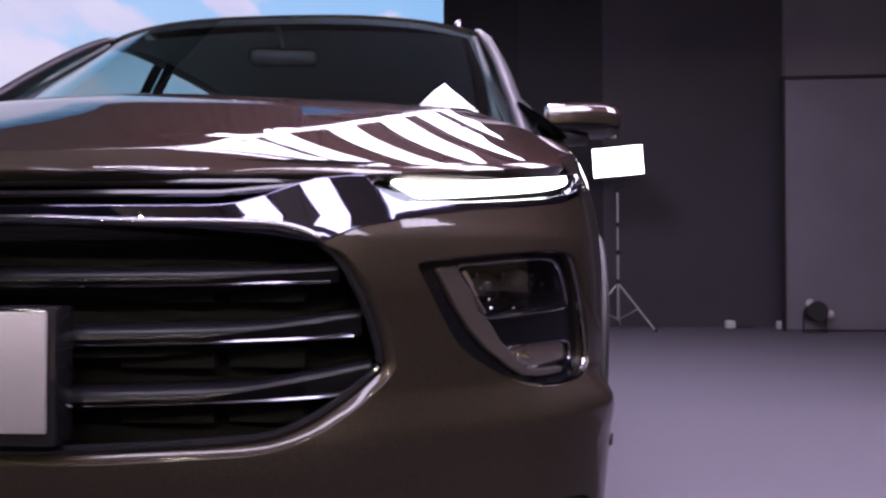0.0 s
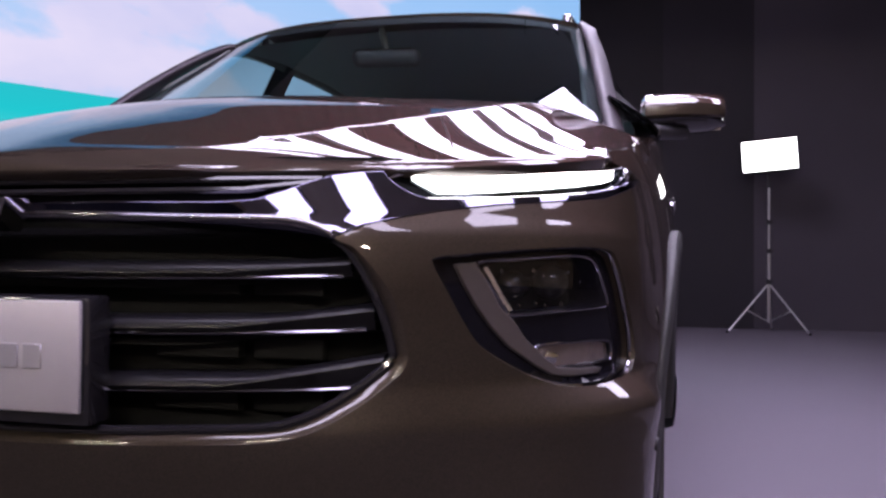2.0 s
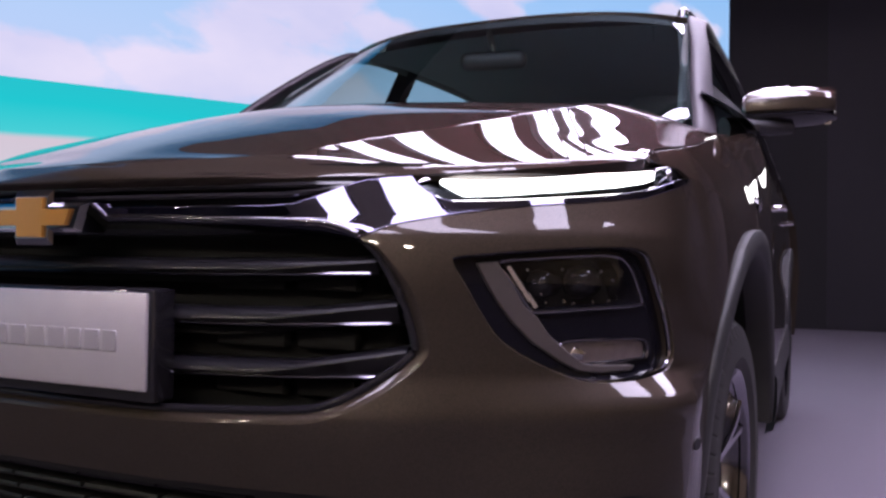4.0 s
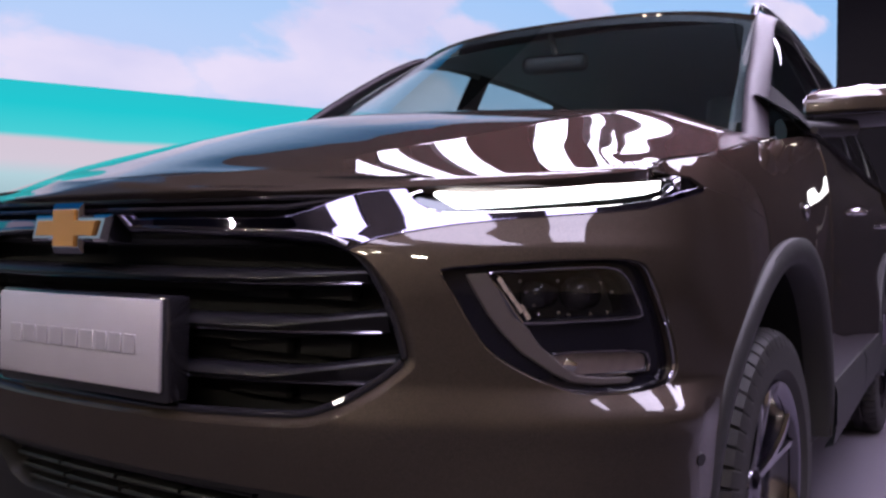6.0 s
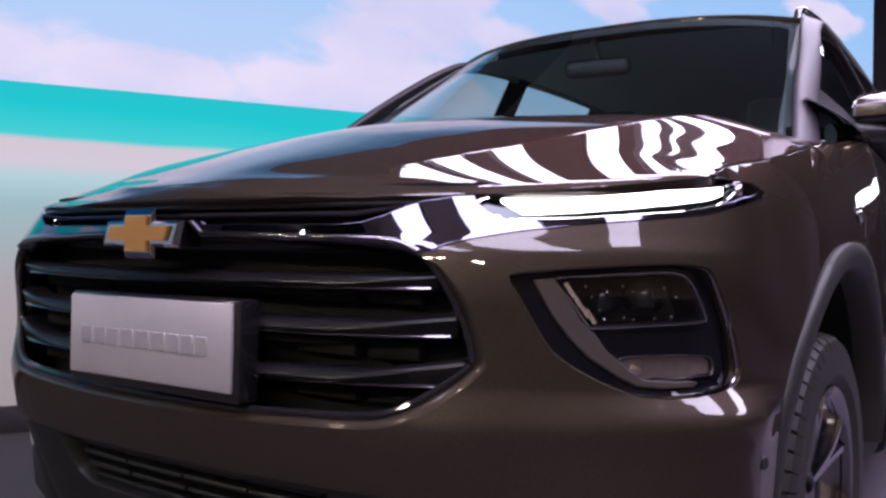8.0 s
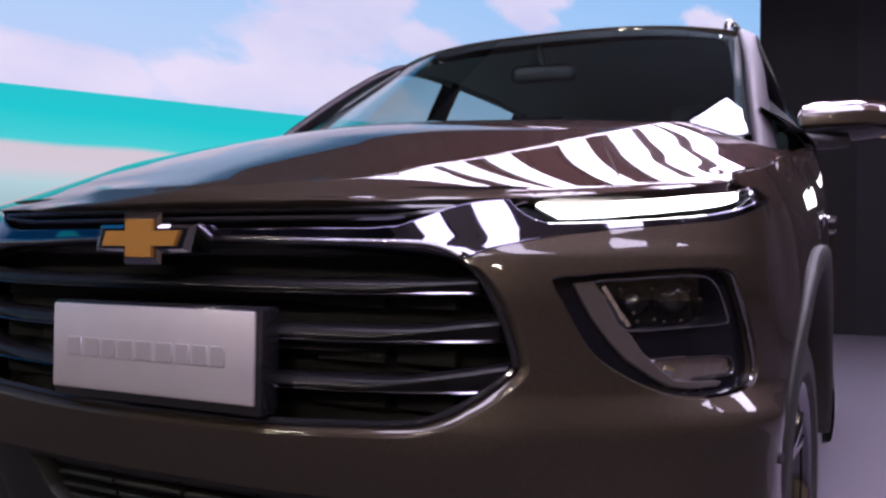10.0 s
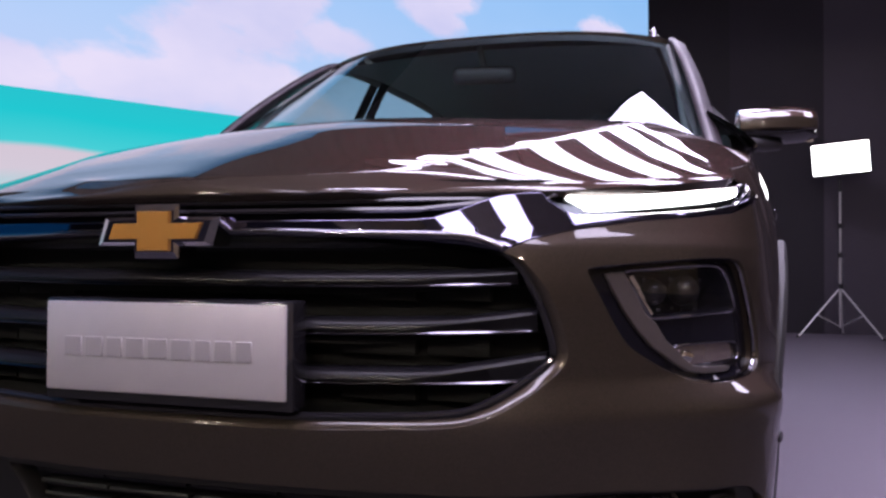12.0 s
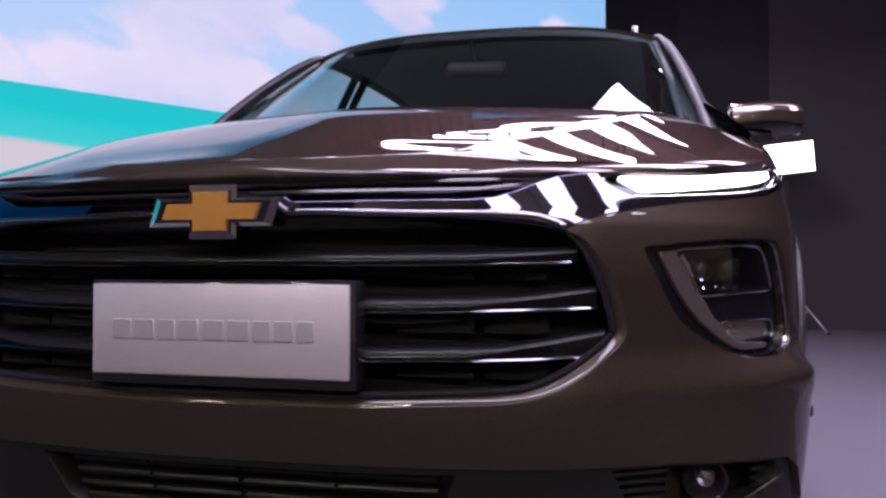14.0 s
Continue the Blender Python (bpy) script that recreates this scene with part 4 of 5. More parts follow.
def mirror(sg):
    t = thing("door_mirror", "", "")
    t.parent = car
    # painted cap: a folded wedge with a flat top, a chamfer and an upright front
    fold = [(-.088, .000), (-.096, .006), (-.098, .022), (-.094, .038), (-.086, .044), (-.074, .055), (-.069, .058), (-.058, .061), (-.02, .078), (.02, .084), (.04, .080), (.046, .06), (.046, .0)]

    def shell(rows_x, pts, z0, nm, mat, label):
        bm = bmesh.new()
        rows = []
        for x, ky, kz, dz in rows_x:
            rows.append([Vector((sg * x, 1.60 + (x - .87) * .30 + py * ky + .55 * max(0, x - 1.04), z0 + (x - .87) * .05 + dz + pz * kz)) for py, pz in pts])
        vs = loft(bm, rows, closed=True)
        bm.faces.new(vs[0])
        bm.faces.new(vs[-1])
        return part(nm, bm, mat, t, label, angle=28)
    shell([(.866, .55, .50, .012), (.869, .72, .74, .006), (.880, .92, .93, .002), (.90, .99, 1.0, 0), (.96, 1.02, 1.02, 0), (1.02, 1.0, 1.02, 0), (1.058, .96, .99, 0), (1.080, .93, .96, .0), (1.098, .86, .90, .002),
           (1.104, .74, .78, .006)], fold, 1.222, "housing", PAINT, "brown mirror cap")
    under = [(-.090, .001), (-.097, -.004), (-.092, -.012), (-.07, -.024), (-.03, -.032), (.02, -.032), (.045, -.024), (.048, -.0), (.02, .002), (-.05, .002)]
    shell([(.868, .5, .5, 0), (.874, .8, .8, 0), (.90, .98, 1.0, 0), (.98, 1.0, 1.02, 0), (1.05, .97, .9, 0), (1.085, .72, .66, 0), (1.104, .45, .4, 0)], under, 1.220, "lower_shell", GLOSS_BLACK, "gloss black lower shell")
    bm = bmesh.new()
    tube(bm, [(sg * .835, 1.43, 1.172), (sg * .86, 1.45, 1.178), (sg * .90, 1.50, 1.182), (sg * .95, 1.56, 1.185), (sg * .99, 1.59, 1.19)], [.030, .026, .022, .020, .018], 14)
    part("arm", bm, SATIN_BLACK, t)
    bm = bmesh.new()
    box(bm, *sorted((sg * .89, sg * 1.09)), 1.665, 1.669, 1.205, 1.285, .0)
    part("mirror_glass", bm, CHROME, t)


for sg in (1, -1):
    mirror(sg)


def interior():
    bm = bmesh.new()
    rows = []
    for y, z in ((1.16, 1.13), (1.32, 1.165), (1.5, 1.172), (1.62, 1.15), (1.68, 1.08), (1.66, .9), (1.6, .7)):
        rows.append([Vector((u * .74, y + .05 * u * u, z - .02 * u * u)) for u in np.linspace(-1, 1, 17)])
    loft(bm, rows)
    part("dashboard", bm, CABIN, car, "black dashboard")
    bm = bmesh.new()
    rows = []
    for y, z in ((1.90, 1.622), (2.3, 1.66), (2.8, 1.67), (3.5, 1.645), (4.0, 1.58)):
        rows.append([Vector((u * .6, y, z - .03 * u * u)) for u in np.linspace(-1, 1, 13)])
    loft(bm, rows)
    part("headliner", bm, CABIN, car)
    bm = bmesh.new()
    box(bm, -.85, .85, 1.2, 4.3, .28, .42, .03)
    part("floor_pan", bm, MATT_BLACK, car)
    # rear-view mirror
    bm = bmesh.new()
    box(bm, -.115, .115, -.015, .015, -.031, .031, .026, 4, pose(.02, 1.80, 1.505, 8, 0, 8))
    part("inner_mirror", bm, MATT_BLACK, car, "black rear-view mirror")
    bm = bmesh.new()
    tube(bm, [(0, 1.80, 1.61), (.01, 1.81, 1.56), (.02, 1.815, 1.51)], .012, 8)
    part("mirror_stem", bm, SATIN_BLACK, car)
    for x in (-.37, .37):
        s = thing("front_seat", "", "")
        s.parent = car
        bm = bmesh.new()
        box(bm, x - .24, x + .24, 2.15, 2.7, .62, .78, .05, 3)
        part("cushion", bm, CABIN, s)
        bm = bmesh.new()
        box(bm, -.23, .23, -.06, .06, 0, .62, .05, 3, pose(x, 2.66, .74, -14))
        part("backrest", bm, CABIN, s)
        bm = bmesh.new()
        box(bm, -.12, .12, -.045, .045, 0, .17, .04, 3, pose(x, 2.83, 1.37, -8))
        part("headrest", bm, CABIN, s)
    bm = bmesh.new()
    box(bm, -.62, .62, 3.25, 3.4, .7, 1.28, .05, 3)
    part("rear_seat", bm, CABIN, car)
    # steering wheel
    bm = bmesh.new()
    ring = [pose(.37, 1.84, 1.10, 65) @ Vector((.185 * math.cos(a), .185 * math.sin(a), 0)) for a in np.linspace(0, 2 * math.pi, 41)]
    tube(bm, ring, .016, 8, cap=False)
    tube(bm, [pose(.37, 1.84, 1.10, 65) @ Vector((-.18, 0, 0)), pose(.37, 1.84, 1.10, 65) @ Vector((.18, 0, 0))], .02, 8)
    part("steering_wheel", bm, CABIN, car)
    for sg in (1, -1):
        bm = bmesh.new()
        tube(bm, [(sg * .76, 1.22, 1.08), (sg * .73, 1.40, 1.23), (sg * .695, 1.64, 1.41), (sg * .65, 1.95, 1.595)], .012, 8)
        part("inner_pillar_trim", bm, CABIN_GREY, car)


interior()


# ---- grille ----
def grille():
    g = thing("grille", "", "")
    g.parent = car
    # dark back of the opening
    bm = bmesh.new()
    rows = []
    for z in (.56, .65, .75, .85, .90, .96):
        rows.append([Vector((x, plan(arc_at_x(x))[1] + .10, z)) for x in np.linspace(-.66, .66, 41)])
    loft(bm, rows)
    part("backing", bm, ARCH_LINER, g)
    # frame of the opening
    for sg in (1, -1):
        pts = on_face(GRILLE[4:])
        f = face(.012)
        bm = bmesh.new()
        path = [f(sg * s, z) for s, z in pts]
        path = catmull(path, 60)
        tube(bm, path, .0062, 8)
        part("frame", bm, GLOSS_BLACK, g, "gloss black grille frame")
    # winged bars
    for z0, rise, xe, thick in ((.817, .018, .548, .024), (.746, .030, .575, .026), (.669, .040, .586, .025)):
        bm = bmesh.new()
        rows = []
        def lines(x):
            a = abs(x)
            low = z0 - thick + .30 * rise * max(0, (a - .20) / .39) ** 1.5
            top = z0 + .30 * rise * max(0, (a - .20) / .39) ** 1.5
            wedge = max(0, a - .375) / .20
            return low, top, low + (top - low) * .25 + .62 * rise * wedge
        for x in np.linspace(-xe, xe, 97):
            low, top, wing = lines(x)
            top = max(top, wing + .011) if abs(x) > .375 else top
            y = plan(arc_at_x(x))[1]
            fold = wing if abs(x) > .375 else low + (top - low) * .30
            rows.append([Vector((x, y + dd, zz)) for dd, zz in ((.075, top - .002), (.040, top), (.031, top - .002), (.0245, fold + .62 * (top - fold)), (.0205, fold + .3 * (top - fold)), (.0195, fold), (.0215, fold - .0012), (.0275, low + .002), (.030, low), (.075, low - .004))])
        loft(bm, rows, closed=True)
        part("grille_bar", bm, BAR_FACE, g)
        bm = bmesh.new()
        tube(bm, [(x, plan(arc_at_x(x))[1] + .0262, lines(x)[0] + .001) for x in np.linspace(-xe + .01, xe - .01, 61)], .0022, 6)
        part("bar_edge", bm, BAR_EDGE, g)
        # thin dark vane behind, above each bar
        bm = bmesh.new()
        rows = []
        for x in np.linspace(-xe + .015, xe - .015, 41):
            a = abs(x)
            zt = z0 + .040 + rise * max(0, (a - .30) / .29) ** 1.3
            y = plan(arc_at_x(x))[1]
            rows.append([Vector((x, y + dd, zz)) for dd, zz in ((.085, zt + .004), (.055, zt + .004), (.052, zt - .006), (.085, zt - .008))])
        loft(bm, rows, closed=True)
        part("vane", bm, ARCH_LINER, g)
    # shutters deep in the opening
    for z in (.70, .785, .63):
        for x0, x1 in ((.40, .50), (.26, .385), (-.385, -.26), (-.50, -.40)):
            bm = bmesh.new()
            y = plan(arc_at_x((x0 + x1) / 2))[1] + .072
            box(bm, x0, x1, y, y + .02, z - .014, z + .014, .003)
            part("shutter", bm, ARCH_LINER, g)
    # upper slot
    for z, dd in ((.925, .055), (.910, .045)):
        bm = bmesh.new()
        rows = []
        for x in np.linspace(-.50, .50, 41):
            y = plan(arc_at_x(x))[1] + dd
            lift = .010 * max(0, (abs(x) - .40) / .10) if z < .92 else 0
            rows.append([Vector((x, y + a, z + b + lift)) for a, b in ((.05, .004), (.0, .004), (-.002, .0), (.0, -.004), (.05, -.004))])
        loft(bm, rows, closed=True)
        part("slot_bar", bm, GLOSS_BLACK, g)


grille()


def badge():
    """A plain gold cross-bar shape in a chrome surround on the grille band."""
    b = thing("badge", "", "")
    b.parent = car

    def shape(w, h, a, t, sk):
        return [(-w - sk * .0, -a), (-t - .0, -a), (-t, -h), (t, -h), (t, -a), (w - sk, -a), (w + sk, a), (t, a), (t, h), (-t, h), (-t, a), (-w + sk, a)]

    def plate(name, pts, y0, y1, mat, label, inset=0.006, curve=.35):
        bm = bmesh.new()
        rows = []
        cz = .876
        for y, k in ((y1, 1.0), (y0 + max(.004, inset * .6), 1.0), (y0, 1 - inset / .1)):
            rows.append([Vector((x * k, y + curve * x * x, cz + z * (1 - (1 - k) * 2.2))) for x, z in pts])
        vs = loft(bm, rows, closed=True)
        bm.faces.new(vs[-1])
        part(name, bm, mat, b, label, angle=25)
    outer = [(-.112, -.022), (-.040, -.022), (-.040, -.042), (.040, -.042), (.040, -.022), (.098, -.022), (.112, .022), (.040, .022), (.040, .042), (-.040, .042), (-.040, .022), (-.098, .022)]
    inner = [(-.085, -.0125), (-.029, -.0125), (-.029, -.031), (.029, -.031), (.029, -.0125), (.075, -.0125), (.085, .0125), (.029, .0125), (.029, .031), (-.029, .031), (-.029, .0125), (-.075, .0125)]
    plate("surround", outer, -.022, .03, BADGE_RIM, "dark chrome surround", .011)
    plate("gold_field", inner, -.0262, -.015, GOLD, "gold textured field", .002)


badge()


def number_plate():
    p = thing("number_plate", "", "")
    p.parent = car
    bm = bmesh.new()
    box(bm, -.228, .228, .004, .05, .604, .771, .006, 2)
    part("bracket", bm, GLOSS_BLACK, p, "black plastic plate bracket")
    bm = bmesh.new()
    box(bm, -.22, .22, -.004, .003, .6215, .765, .003, 2)
    part("plate", bm, PLATE, p, "plain brushed silver plate")
    # raised bars across the middle
    x = -.182
    for w in (.040, .040, .036, .040, .042, .042, .034, .036, .034):
        bm = bmesh.new()
        box(bm, x, x + w - .006, -.0062, -.0035, .677, .709, .0012, 1)
        part("raised_bar", bm, PLATE_EMBOSS, p)
        x += w + .001


number_plate()


# ---- lamps ----
def tube_on(points, d, r, sg, n=90, sides=8):
    f = face(d)
    pts = [f(sg * s, z) for s, z in on_face(round_poly(points, n))]
    bm = bmesh.new()
    tube(bm, pts + [pts[0]], r, sides, cap=False)
    return bm


def headlamp(sg):
    h = thing("headlamp", "", "")
    h.parent = car

    def sp(points, n=0):
        pts = on_face(round_poly(points, n) if n else points)
        return pts if sg > 0 else [(-s, z) for s, z in pts][::-1]
    skin("bezel", sp(POD, 60), [sp(LAMP, 40), sp(FOG, 30)], face(.022), BEZEL_BLACK, h, step=.012, lip=.03, label="gloss black lamp bezel")
    part("bezel_trim", tube_on(POD, .010, .0040, sg), BADGE_RIM, h)
    skin("grey_insert", sp(GREY), [], face(.014), GREY_TRIM, h, step=.012, lip=.012, label="satin grey insert")
    part("lamp_trim", tube_on(LAMP, .018, .0026, sg), BADGE_RIM, h, "thin chrome lamp trim")
    part("lower_trim", tube_on(FOG, .020, .0018, sg), BADGE_RIM, h)
    skin("lens", sp(LAMP, 40), [], face(.017), LENS, h, step=.014, lip=.004, label="clear lamp lens")
    skin("reflector_lens", sp(FOG, 30), [], face(.026), AMBER, h, step=.012, lip=.004, label="clear ribbed reflector")
    # small chrome chip added as a sparkle at the inner end of the lower reflector
    c = face(.020)(sg * arc_at_x(.797), .684)
    bm = bmesh.new()
    box(bm, -.010, .010, -.004, .004, -.007, .007, .003, 2, Matrix.Translation(c) @ pose(0, 0, 0, 0, sg * 24, sg * 30))
    part("sparkle_chip", bm, CHROME, h, "added chrome chip for a sparkle")
    # bucket
    skin("bucket", sp(LAMP, 40), [], face(.085), MATT_BLACK, h, step=.02, lip=.004)
    f0, f1 = face(.022), face(.085)
    o = sp(LAMP, 40)
    bm = bmesh.new()
    loft(bm, [[f0(*p) for p in o + o[:1]], [f1(*p) for p in o + o[:1]]])
    part("bucket_wall", bm, GLOSS_BLACK, h)
    # projectors
    for x, z, r in ((.815, .787, .026), (.765, .785, .022)):
        c = face(.055)(sg * arc_at_x(x), z)
        _, _, nx, ny = plan(sg * arc_at_x(x))
        # lamps look straight ahead
        bm = bmesh.new()
        rows = []
        for rr, dy in ((r * .95, .035), (r, .0), (r * .96, -.012), (r * .86, -.014), (r * .82, -.004)):
            rows.append([c + Vector((rr * math.cos(a), dy, rr * math.sin(a))) for a in np.linspace(0, 2 * math.pi, 29)])
        loft(bm, rows)
        part("projector_ring", bm, GLOSS_BLACK, h)
        bm = bmesh.new()
        rows = []
        for t in np.linspace(0, 1, 7):
            a0 = t * math.pi / 2
            rows.append([c + Vector((r * .84 * math.cos(a0) * math.cos(a), -.006 - .014 * math.sin(a0), r * .84 * math.cos(a0) * math.sin(a))) for a in np.linspace(0, 2 * math.pi, 25)])
        loft(bm, rows)
        part("projector_lens", bm, GLOSS_BLACK, h)
    # facetted side reflectors
    for k, (x, z) in enumerate(((.722, .800), (.732, .785), (.742, .770), (.752, .760))):
        c = face(.035 + .006 * k)(sg * arc_at_x(x), z)
        bm = bmesh.new()
        box(bm, -.004, .004, -.014, .014, -.013, .013, .001, 1, Matrix.Translation(c) @ pose(0, 0, 0, 0, sg * -32, sg * 25))
        part("facet", bm, CHROME, h)
    # small crystal studs round the projectors and on the lower ledge
    for x, z, d in ((.765, .757, .04), (.79, .759, .045), (.80, .756, .04), (.826, .757, .045), (.842, .759, .04), (.742, .805, .04), (.748, .790, .035), (.757, .770, .035),
                    (.790, .806, .05), (.800, .798, .045), (.812, .809, .05), (.822, .800, .045), (.828, .790, .04), (.838, .803, .05), (.846, .79, .04)):
        c = face(d)(sg * arc_at_x(x), z)
        bm = bmesh.new()
        bmesh.ops.create_icosphere(bm, subdivisions=1, radius=.0032, matrix=Matrix.Translation(c))
        part("stud", bm, CHROME, h, smooth=False)


for sg in (1, -1):
    headlamp(sg)


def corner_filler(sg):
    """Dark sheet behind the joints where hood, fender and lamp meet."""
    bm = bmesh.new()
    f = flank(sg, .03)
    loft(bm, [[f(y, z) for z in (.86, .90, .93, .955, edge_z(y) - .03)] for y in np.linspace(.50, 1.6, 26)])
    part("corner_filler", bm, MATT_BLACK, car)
    bm = bmesh.new()
    rows = []
    for y in np.linspace(1.06, 1.56, 12):
        x1, z1 = edge_x(y) - .004, edge_z(y) - .008
        rows.append([Vector((sg * (.68 + (x1 - .68) * v), y, 1.13 + (z1 - 1.13) * (1 - (1 - v) ** 2))) for v in np.linspace(0, 1, 9)])
    loft(bm, rows)
    part("fender_shoulder", bm, PAINT, car)


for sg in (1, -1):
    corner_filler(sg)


def running_light(sg):
    r = thing("running_light", "", "")
    r.parent = car

    def sp(points):
        pts = on_face(points)
        return pts if sg > 0 else [(-s, z) for s, z in pts][::-1]
    upper = [(.572, .9385), (.613, .9415), (.66, .944), (.707, .9475), (.76, .952), (.813, .957), (.857, .9645), (.88, .970), (.902, .976), (.905, .968)]
    skin("bezel", sp(DRL_LOW + upper[::-1]), [], face(.010), SMOKED, r, step=.012, lip=.02, label="smoked running light bezel")
    glow = [(.640, .9165), (.66, .9175), (.707, .922), (.76, .930), (.813, .9395), (.845, .947), (.858, .953), (.858, .961), (.813, .9535), (.76, .9485), (.707, .944), (.66, .9405), (.616, .938), (.610, .933)]
    skin("light_bar", sp(glow), [], face(.002), DRL_GLOW, r, step=.012, lip=.008, label="bright white light bar")
    bm = tube_on(DRL_LOW[1:10] + upper[1:8][::-1], .004, .0022, sg, 120)
    part("rim", bm, CHROME, r)
    c = face(.0)(sg * arc_at_y(.455), .958)
    bm = bmesh.new()
    bmesh.ops.create_icosphere(bm, subdivisions=2, radius=.010, matrix=Matrix.Translation(c) @ Matrix.Diagonal((.6, 1.6, 1, 1)))
    part("end_reflector", bm, CHROME, r)


for sg in (1, -1):
    running_light(sg)


# ---- lower front ----
def valance():
    c = thing("lower_bumper", "", "")
    c.parent = car
    right = on_face([(.2, .492), (.45, .496), (.6, .498), (.70, .495), (.80, .490), (.86, .485), (.885, .470), (.897, .42), (.90, .37), (.88, .30)])
    low = on_face([(.6, .27), (0, .26)])
    outline = on_face([(0, .492)]) + right + low + [(-s, z) for s, z in (right + low[:1])[::-1]]
    mid = on_face([(-.37, .476), (-.34, .395), (-.3, .375), (.3, .375), (.34, .395), (.37, .476), (.2, .473), (-.2, .473)])
    fg = on_face([(.60, .484), (.70, .484), (.80, .479), (.862, .474), (.868, .45), (.85, .42), (.78, .405), (.63, .402)])
    skin("valance", outline, [mid, fg, [(-s, z) for s, z in fg][::-1]], face(.012), VALANCE, c, step=.022, lip=.04)
    bm = bmesh.new()
    loft(bm, [[face(.085)(s, z) for s in np.linspace(-arc_at_x(.88), arc_at_x(.88), 50)] for z in (.33, .40, .46, .52)])
    part("intake_back", bm, MATT_BLACK, c)
    # slats and dividers
    for z in (.463, .440, .415, .392):
        for x0, x1 in ((-.325, -.176), (-.168, -.006), (.004, .163), (.171, .335)):
            bm = bmesh.new()
            rows = []
            for x in np.linspace(x0, x1, 8):
                p = face(.035)(arc_at_x(x), z)
                rows.append([p + Vector((0, a, b)) for a, b in ((.03, .004), (.0, .004), (-.002, .0), (.0, -.004), (.03, -.004))])
            vs = loft(bm, rows, closed=True)
            bm.faces.new(vs[0])
            bm.faces.new(vs[-1])
            part("slat", bm, VALANCE, c)
    for sg in (1, -1):
        for z in (.470, .456, .442, .428, .415):
            for x0, x1 in ((.625, .70), (.825, .856)):
                bm = bmesh.new()
                rows = []
                for x in np.linspace(x0, x1, 6):
                    p = face(.032)(sg * arc_at_x(x), z)
                    rows.append([p + Vector((0, a, b)) for a, b in ((.03, .003), (.0, .003), (-.001, .0), (.0, -.003), (.03, -.003))])
                vs = loft(bm, rows, closed=True)
                bm.faces.new(vs[0])
                bm.faces.new(vs[-1])
                part("fin", bm, SATIN_BLACK, c)
        p = face(.045)(sg * arc_at_x(.765), .448)
        bm = bmesh.new()
        rows = []
        for rr, dy in ((.036, .04), (.036, -.006), (.031, -.008), (.027, .004), (.012, .016), (.001, .018)):
            rows.append([p + Vector((rr * math.cos(a), dy, rr * math.sin(a))) for a in np.linspace(0, 2 * math.pi, 25)])
        loft(bm, rows)
        lamp = part("fog_lamp", bm, GLOSS_BLACK, c, "small round fog lamp")
        bm = bmesh.new()
        bmesh.ops.create_icosphere(bm, subdivisions=2, radius=.024, matrix=Matrix.Translation(p + Vector((0, .012, 0))) @ Matrix.Diagonal((1, .6, 1, 1)))
        part("fog_lens", bm, DARK_CHROME, lamp, "faceted clear lens", smooth=False)
        pth = [face(.012)(sg * arc_at_x(x), z) for x, z in ((.60, .408), (.66, .418), (.71, .424), (.745, .404), (.79, .412), (.83, .432), (.858, .445))]
        bm = bmesh.new()
        tube(bm, catmull(pth, 24), .003, 6)
        part("trim_line", bm, CHROME, c)
        # round parking sensor
        q = face(-.001)(sg * arc_at_x(.9), .537)
        _, _, nx, ny = plan(sg * arc_at_x(.9))
        bm = bmesh.new()
        bmesh.ops.create_cone(bm, cap_ends=True, segments=20, radius1=.0105, radius2=.0095, depth=.006,
                              matrix=Matrix.Translation(q) @ Vector((nx, ny, 0)).to_track_quat("Z", "Y").to_matrix().to_4x4())
        part("parking_sensor", bm, SATIN_BLACK, c, "round parking sensor")


valance()


# ---- arches and wheels ----
def arch_flare(sg, yc, nm="arch_flare"):
    bm = bmesh.new()
    rows = []
    for a in np.linspace(math.radians(4), math.radians(183), 70):
        row = []
        for r, off in ((ARCH_R + .004, -.016), (ARCH_R + .003, .0), (ARCH_R - .004, .005), (ARCH_R - .025, .007), (ARCH_R - .042, .003), (ARCH_R - .052, -.008), (ARCH_R - .054, -.10)):
            y, z = yc + r * math.cos(a), ARCH_Z + r * math.sin(a)
            x = flank_x(y)
            ze = 1.1
            row.append(Vector((sg * (x + off - max(0, .5 - z) ** 2 * .5), y, z)))
        rows.append(row)
    loft(bm, rows)
    part(nm, bm, CLADDING, car, "grained dark grey wheel arch flare", angle=50)
    bm = bmesh.new()
    rows = []
    for a in np.linspace(math.radians(0), math.radians(185), 40):
        y, z = yc + (ARCH_R - .055) * math.cos(a), ARCH_Z + (ARCH_R - .055) * math.sin(a)
        rows.append([Vector((sg * (flank_x(y) - o), y, z)) for o in (.06, .2, .45)])
    loft(bm, rows)
    part("wheel_housing", bm, ARCH_LINER, car)


for sg in (1, -1):
    arch_flare(sg, ARCH_Y)
    arch_flare(sg, REAR_Y)


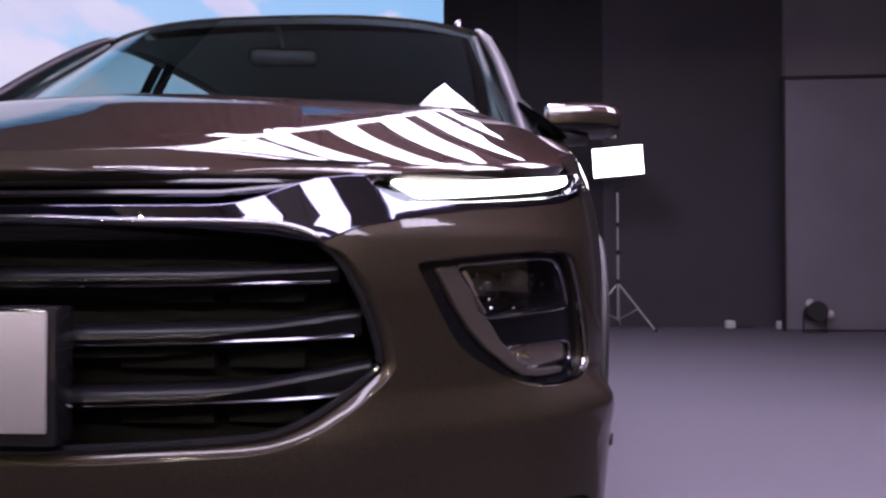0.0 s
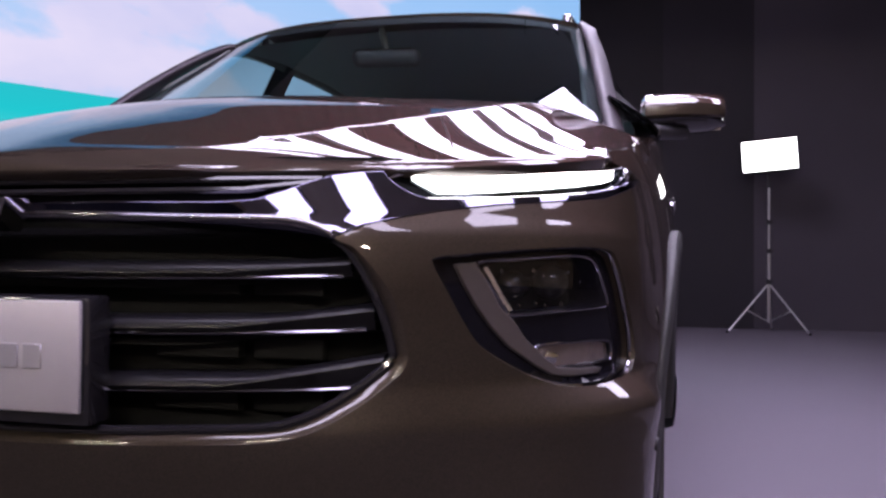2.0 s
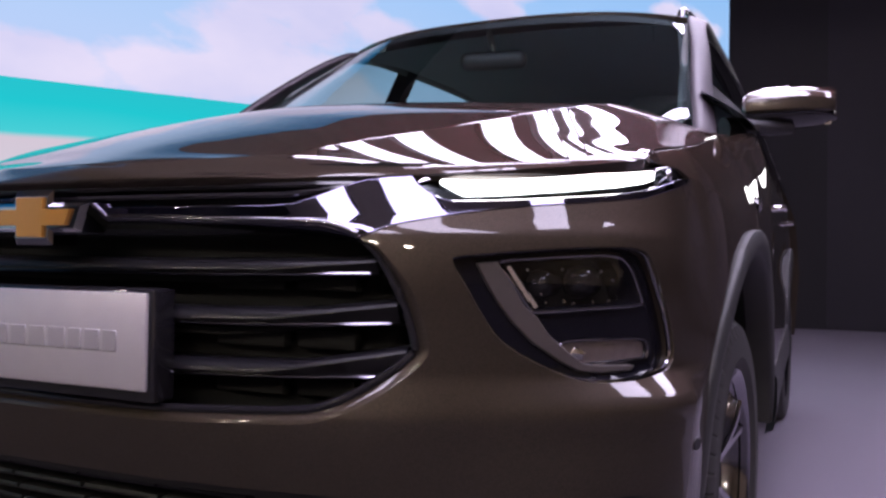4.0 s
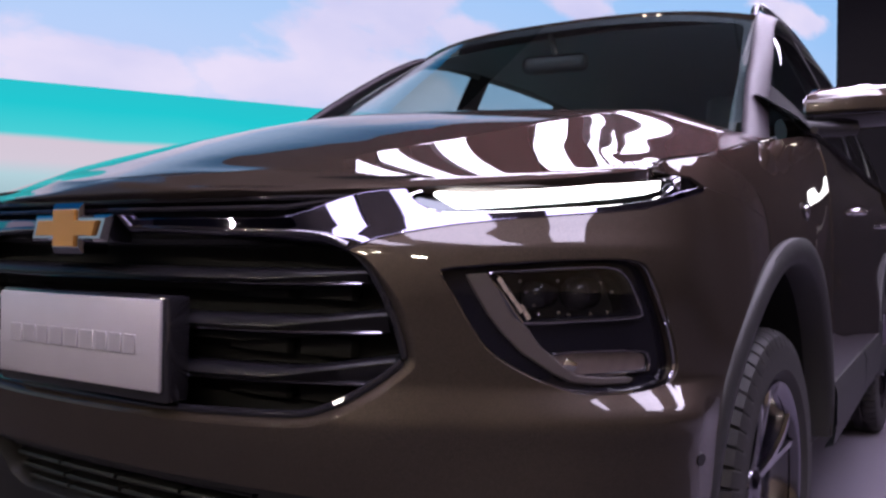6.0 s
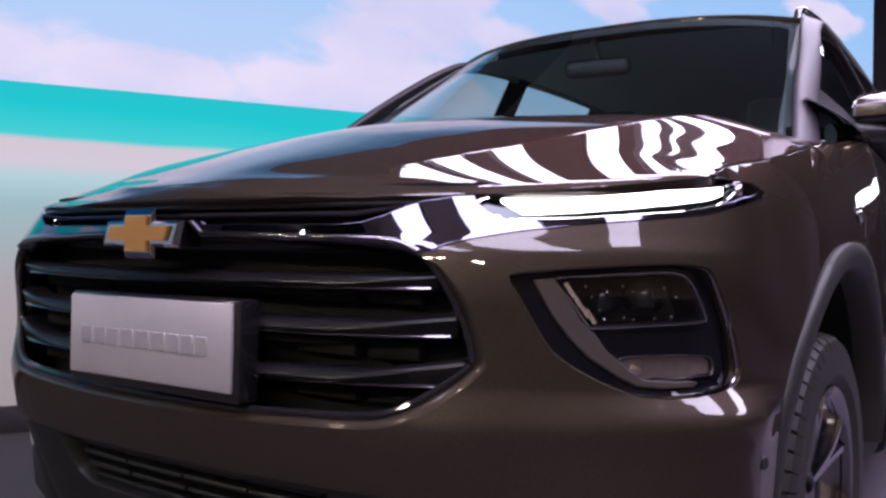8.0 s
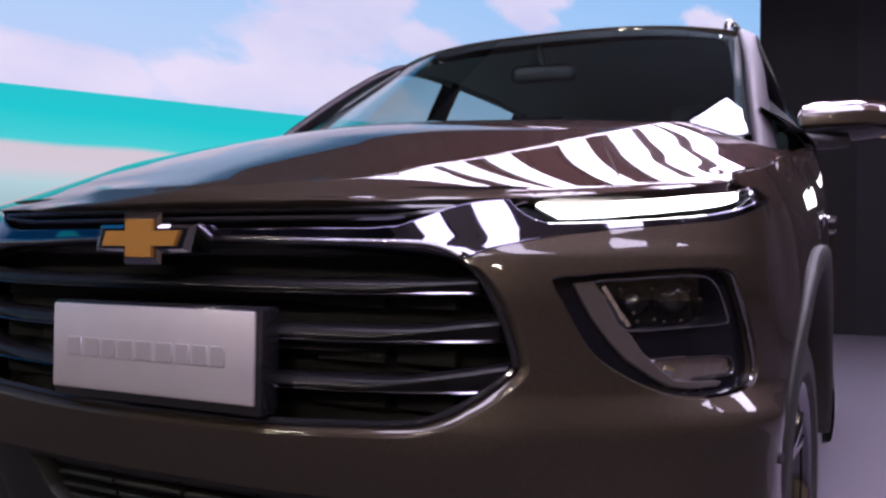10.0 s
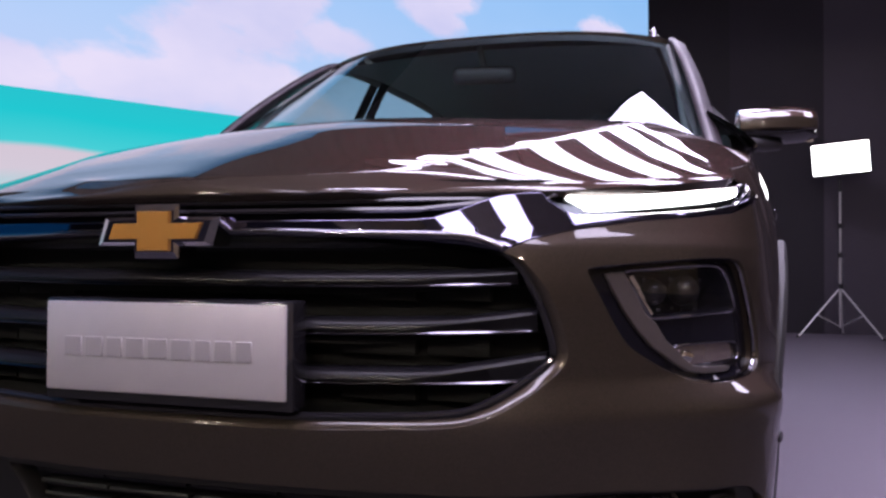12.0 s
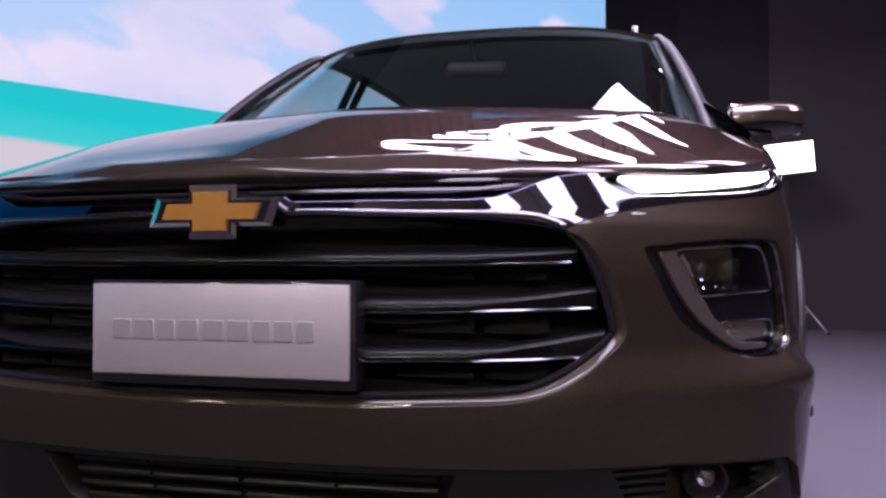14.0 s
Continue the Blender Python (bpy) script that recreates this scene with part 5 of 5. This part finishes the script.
def wheel():
    """One wheel about the origin, its outer side towards +x."""
    w = thing("wheel", "", "")
    w.parent = car
    R = .348
    prof = [(.235, -.10), (.26, -.113), (.31, -.118), (.333, -.11), (.343, -.098), (R, -.08), (R, -.055), (R - .007, -.052), (R - .007, -.045), (R, -.042), (R, -.006), (R - .007, -.004), (R - .007, .004), (R, .006), (R, .042),
            (R - .007, .045), (R - .007, .052), (R, .055), (R, .080), (.343, .098), (.333, .11), (.31, .118), (.275, .116), (.262, .119), (.25, .112), (.235, .10)]
    bm = bmesh.new()
    rows = []
    seg = 56 * 10
    for i in range(seg + 1):
        a = 2 * math.pi * i / seg
        row = []
        for r, x in prof:
            if r > .330 and abs(x) > .053 and (i % 10) == 0:
                r = r - .010
            row.append(Vector((x, r * math.cos(a), r * math.sin(a))))
        rows.append(row)
    loft(bm, rows)
    bmesh.ops.remove_doubles(bm, verts=bm.verts, dist=1e-6)
    part("tyre", bm, RUBBER, w, "black rubber tyre with shoulder blocks", angle=30)
    bm = bmesh.new()
    spin(bm, [(.236, -.09), (.225, -.06), (.20, -.03), (.20, .05), (.215, .085), (.236, .10), (.240, .106), (.236, .109), (.226, .104), (.214, .09)], 0, 0, 1, 72)
    rim = part("rim", bm, DARK_CHROME, w, "two-tone alloy rim")
    for k in range(5):
        for dd in (-.16, .16):
            a = 2 * math.pi * k / 5 + .3
            bm = bmesh.new()
            rows = []
            for t in np.linspace(0, 1, 8):
                r = .045 + t * .180
                aa = a + dd * (t ** 1.3) * 1.1
                wd = .016 - .004 * t
                c = Vector((.062 + .030 * math.sin(t * 1.5), r * math.cos(aa), r * math.sin(aa)))
                tv = Vector((0, -math.sin(aa), math.cos(aa)))
                rows.append([c + tv * wd + Vector((-.03, 0, 0)), c + tv * wd, c + tv * wd * .5 + Vector((.006, 0, 0)), c - tv * wd * .5 + Vector((.006, 0, 0)), c - tv * wd, c - tv * wd + Vector((-.03, 0, 0))])
            loft(bm, rows, closed=True)
            part("spoke", bm, ALLOY, rim, angle=30)
    bm = bmesh.new()
    spin(bm, [(.001, .078), (.028, .077), (.034, .072), (.05, .068), (.058, .055), (.058, .02)], 0, 0, 1, 32)
    part("hub_cap", bm, DARK_CHROME, rim)
    bm = bmesh.new()
    spin(bm, [(.155, -.01), (.155, .012), (.05, .012)], 0, 0, 1, 40)
    part("brake_disc", bm, STEEL, w)
    return w


w0 = wheel()
w0.matrix_basis = pose(.806, ARCH_Y + .02, .348, 12, 0, -2)
for x, y, rz in ((-.825, ARCH_Y, 180), (.735, REAR_Y, 0), (-.735, REAR_Y, 180)):
    copy_thing(w0, pose(x, y, .348, 40, 0, rz))


# ---- softbox on a stand ----
def light_stand():
    bx, by = 2.11, 9.7
    t = thing("light_stand", "lit rectangular video light on a silver tripod stand", "light stand", at=(bx, by, 0))
    top = 1.70
    bm = bmesh.new()
    tube(bm, [(0, 0, .12), (0, 0, .95)], .017, 12)
    tube(bm, [(0, 0, .95), (0, 0, top)], .012, 12)
    part("pole", bm, STEEL, t)
    for z in (.60, .96, 1.30):
        bm = bmesh.new()
        tube(bm, [(0, 0, z - .03), (0, 0, z + .03)], .024, 12)
        tube(bm, [(0, 0, z), (.055, -.01, z)], .008, 8)
        part("clamp", bm, MATT_BLACK, t)
    for a in (200, 325, 80):
        ca, sa = math.cos(radians(a)), math.sin(radians(a))
        bm = bmesh.new()
        tube(bm, [(.02 * ca, .02 * sa, .56), (.50 * ca, .50 * sa, .012)], .011, 8)
        tube(bm, [(.02 * ca, .02 * sa, .14), (.27 * ca, .27 * sa, .27)], .008, 8)
        part("leg", bm, STEEL, t)
        bm = bmesh.new()
        bmesh.ops.create_icosphere(bm, subdivisions=2, radius=.018, matrix=Matrix.Translation((.50 * ca, .50 * sa, .018)))
        part("rubber_foot", bm, MATT_BLACK, t)
    m = pose(0, -.06, 2.08, -8, -4, -8)
    bm = bmesh.new()
    box(bm, -.30, .30, -.012, .0, -.18, .18, .004, 2, m)
    part("lit_panel", bm, SOFT_GLOW, t, "glowing white panel")
    bm = bmesh.new()
    box(bm, -.31, .31, .004, .09, -.19, .19, .01, 2, m)
    part("housing", bm, MATT_BLACK, t)
    bm = bmesh.new()
    tube(bm, [(0, 0, top), (0, .03, 1.86)], .02, 10)
    part("bracket", bm, MATT_BLACK, t)


light_stand()


def floor_clutter():
    for x, y in ((3.55, 10.05), (4.15, 9.95)):
        t = thing("cable_socket", "small white floor socket box by the wall", "socket box", group="socket boxes", at=(x, y, 0))
        bm = bmesh.new()
        box(bm, -.06, .06, -.05, .05, 0, .10, .02, 3)
        part("body", bm, WHITE_PLASTIC, t)
        bm = bmesh.new()
        tube(bm, [(.06, 0, .03), (.15, .02, .012), (.3, .06, .012)], .01, 6)
        part("cable", bm, MATT_BLACK, t)
    t = thing("floor_spotlight", "small black floor spotlight with pale knobs by the panel", "spotlight", at=(4.38, 9.45, 0))
    bm = bmesh.new()
    tube(bm, [(0, -.11, .26), (0, .12, .22)], [.12, .09], 18)
    part("can", bm, MATT_BLACK, t)
    bm = bmesh.new()
    box(bm, -.12, .12, -.06, .06, 0, .02, .004)
    tube(bm, [(-.13, 0, .01), (-.13, 0, .24)], .01, 6)
    tube(bm, [(.13, 0, .01), (.13, 0, .24)], .01, 6)
    part("yoke", bm, MATT_BLACK, t)
    for x, z in ((-.06, .35), (.17, .22)):
        bm = bmesh.new()
        bmesh.ops.create_icosphere(bm, subdivisions=2, radius=.05, matrix=Matrix.Translation((x, -.02, z)))
        part("knob", bm, WHITE_PLASTIC, t)


floor_clutter()
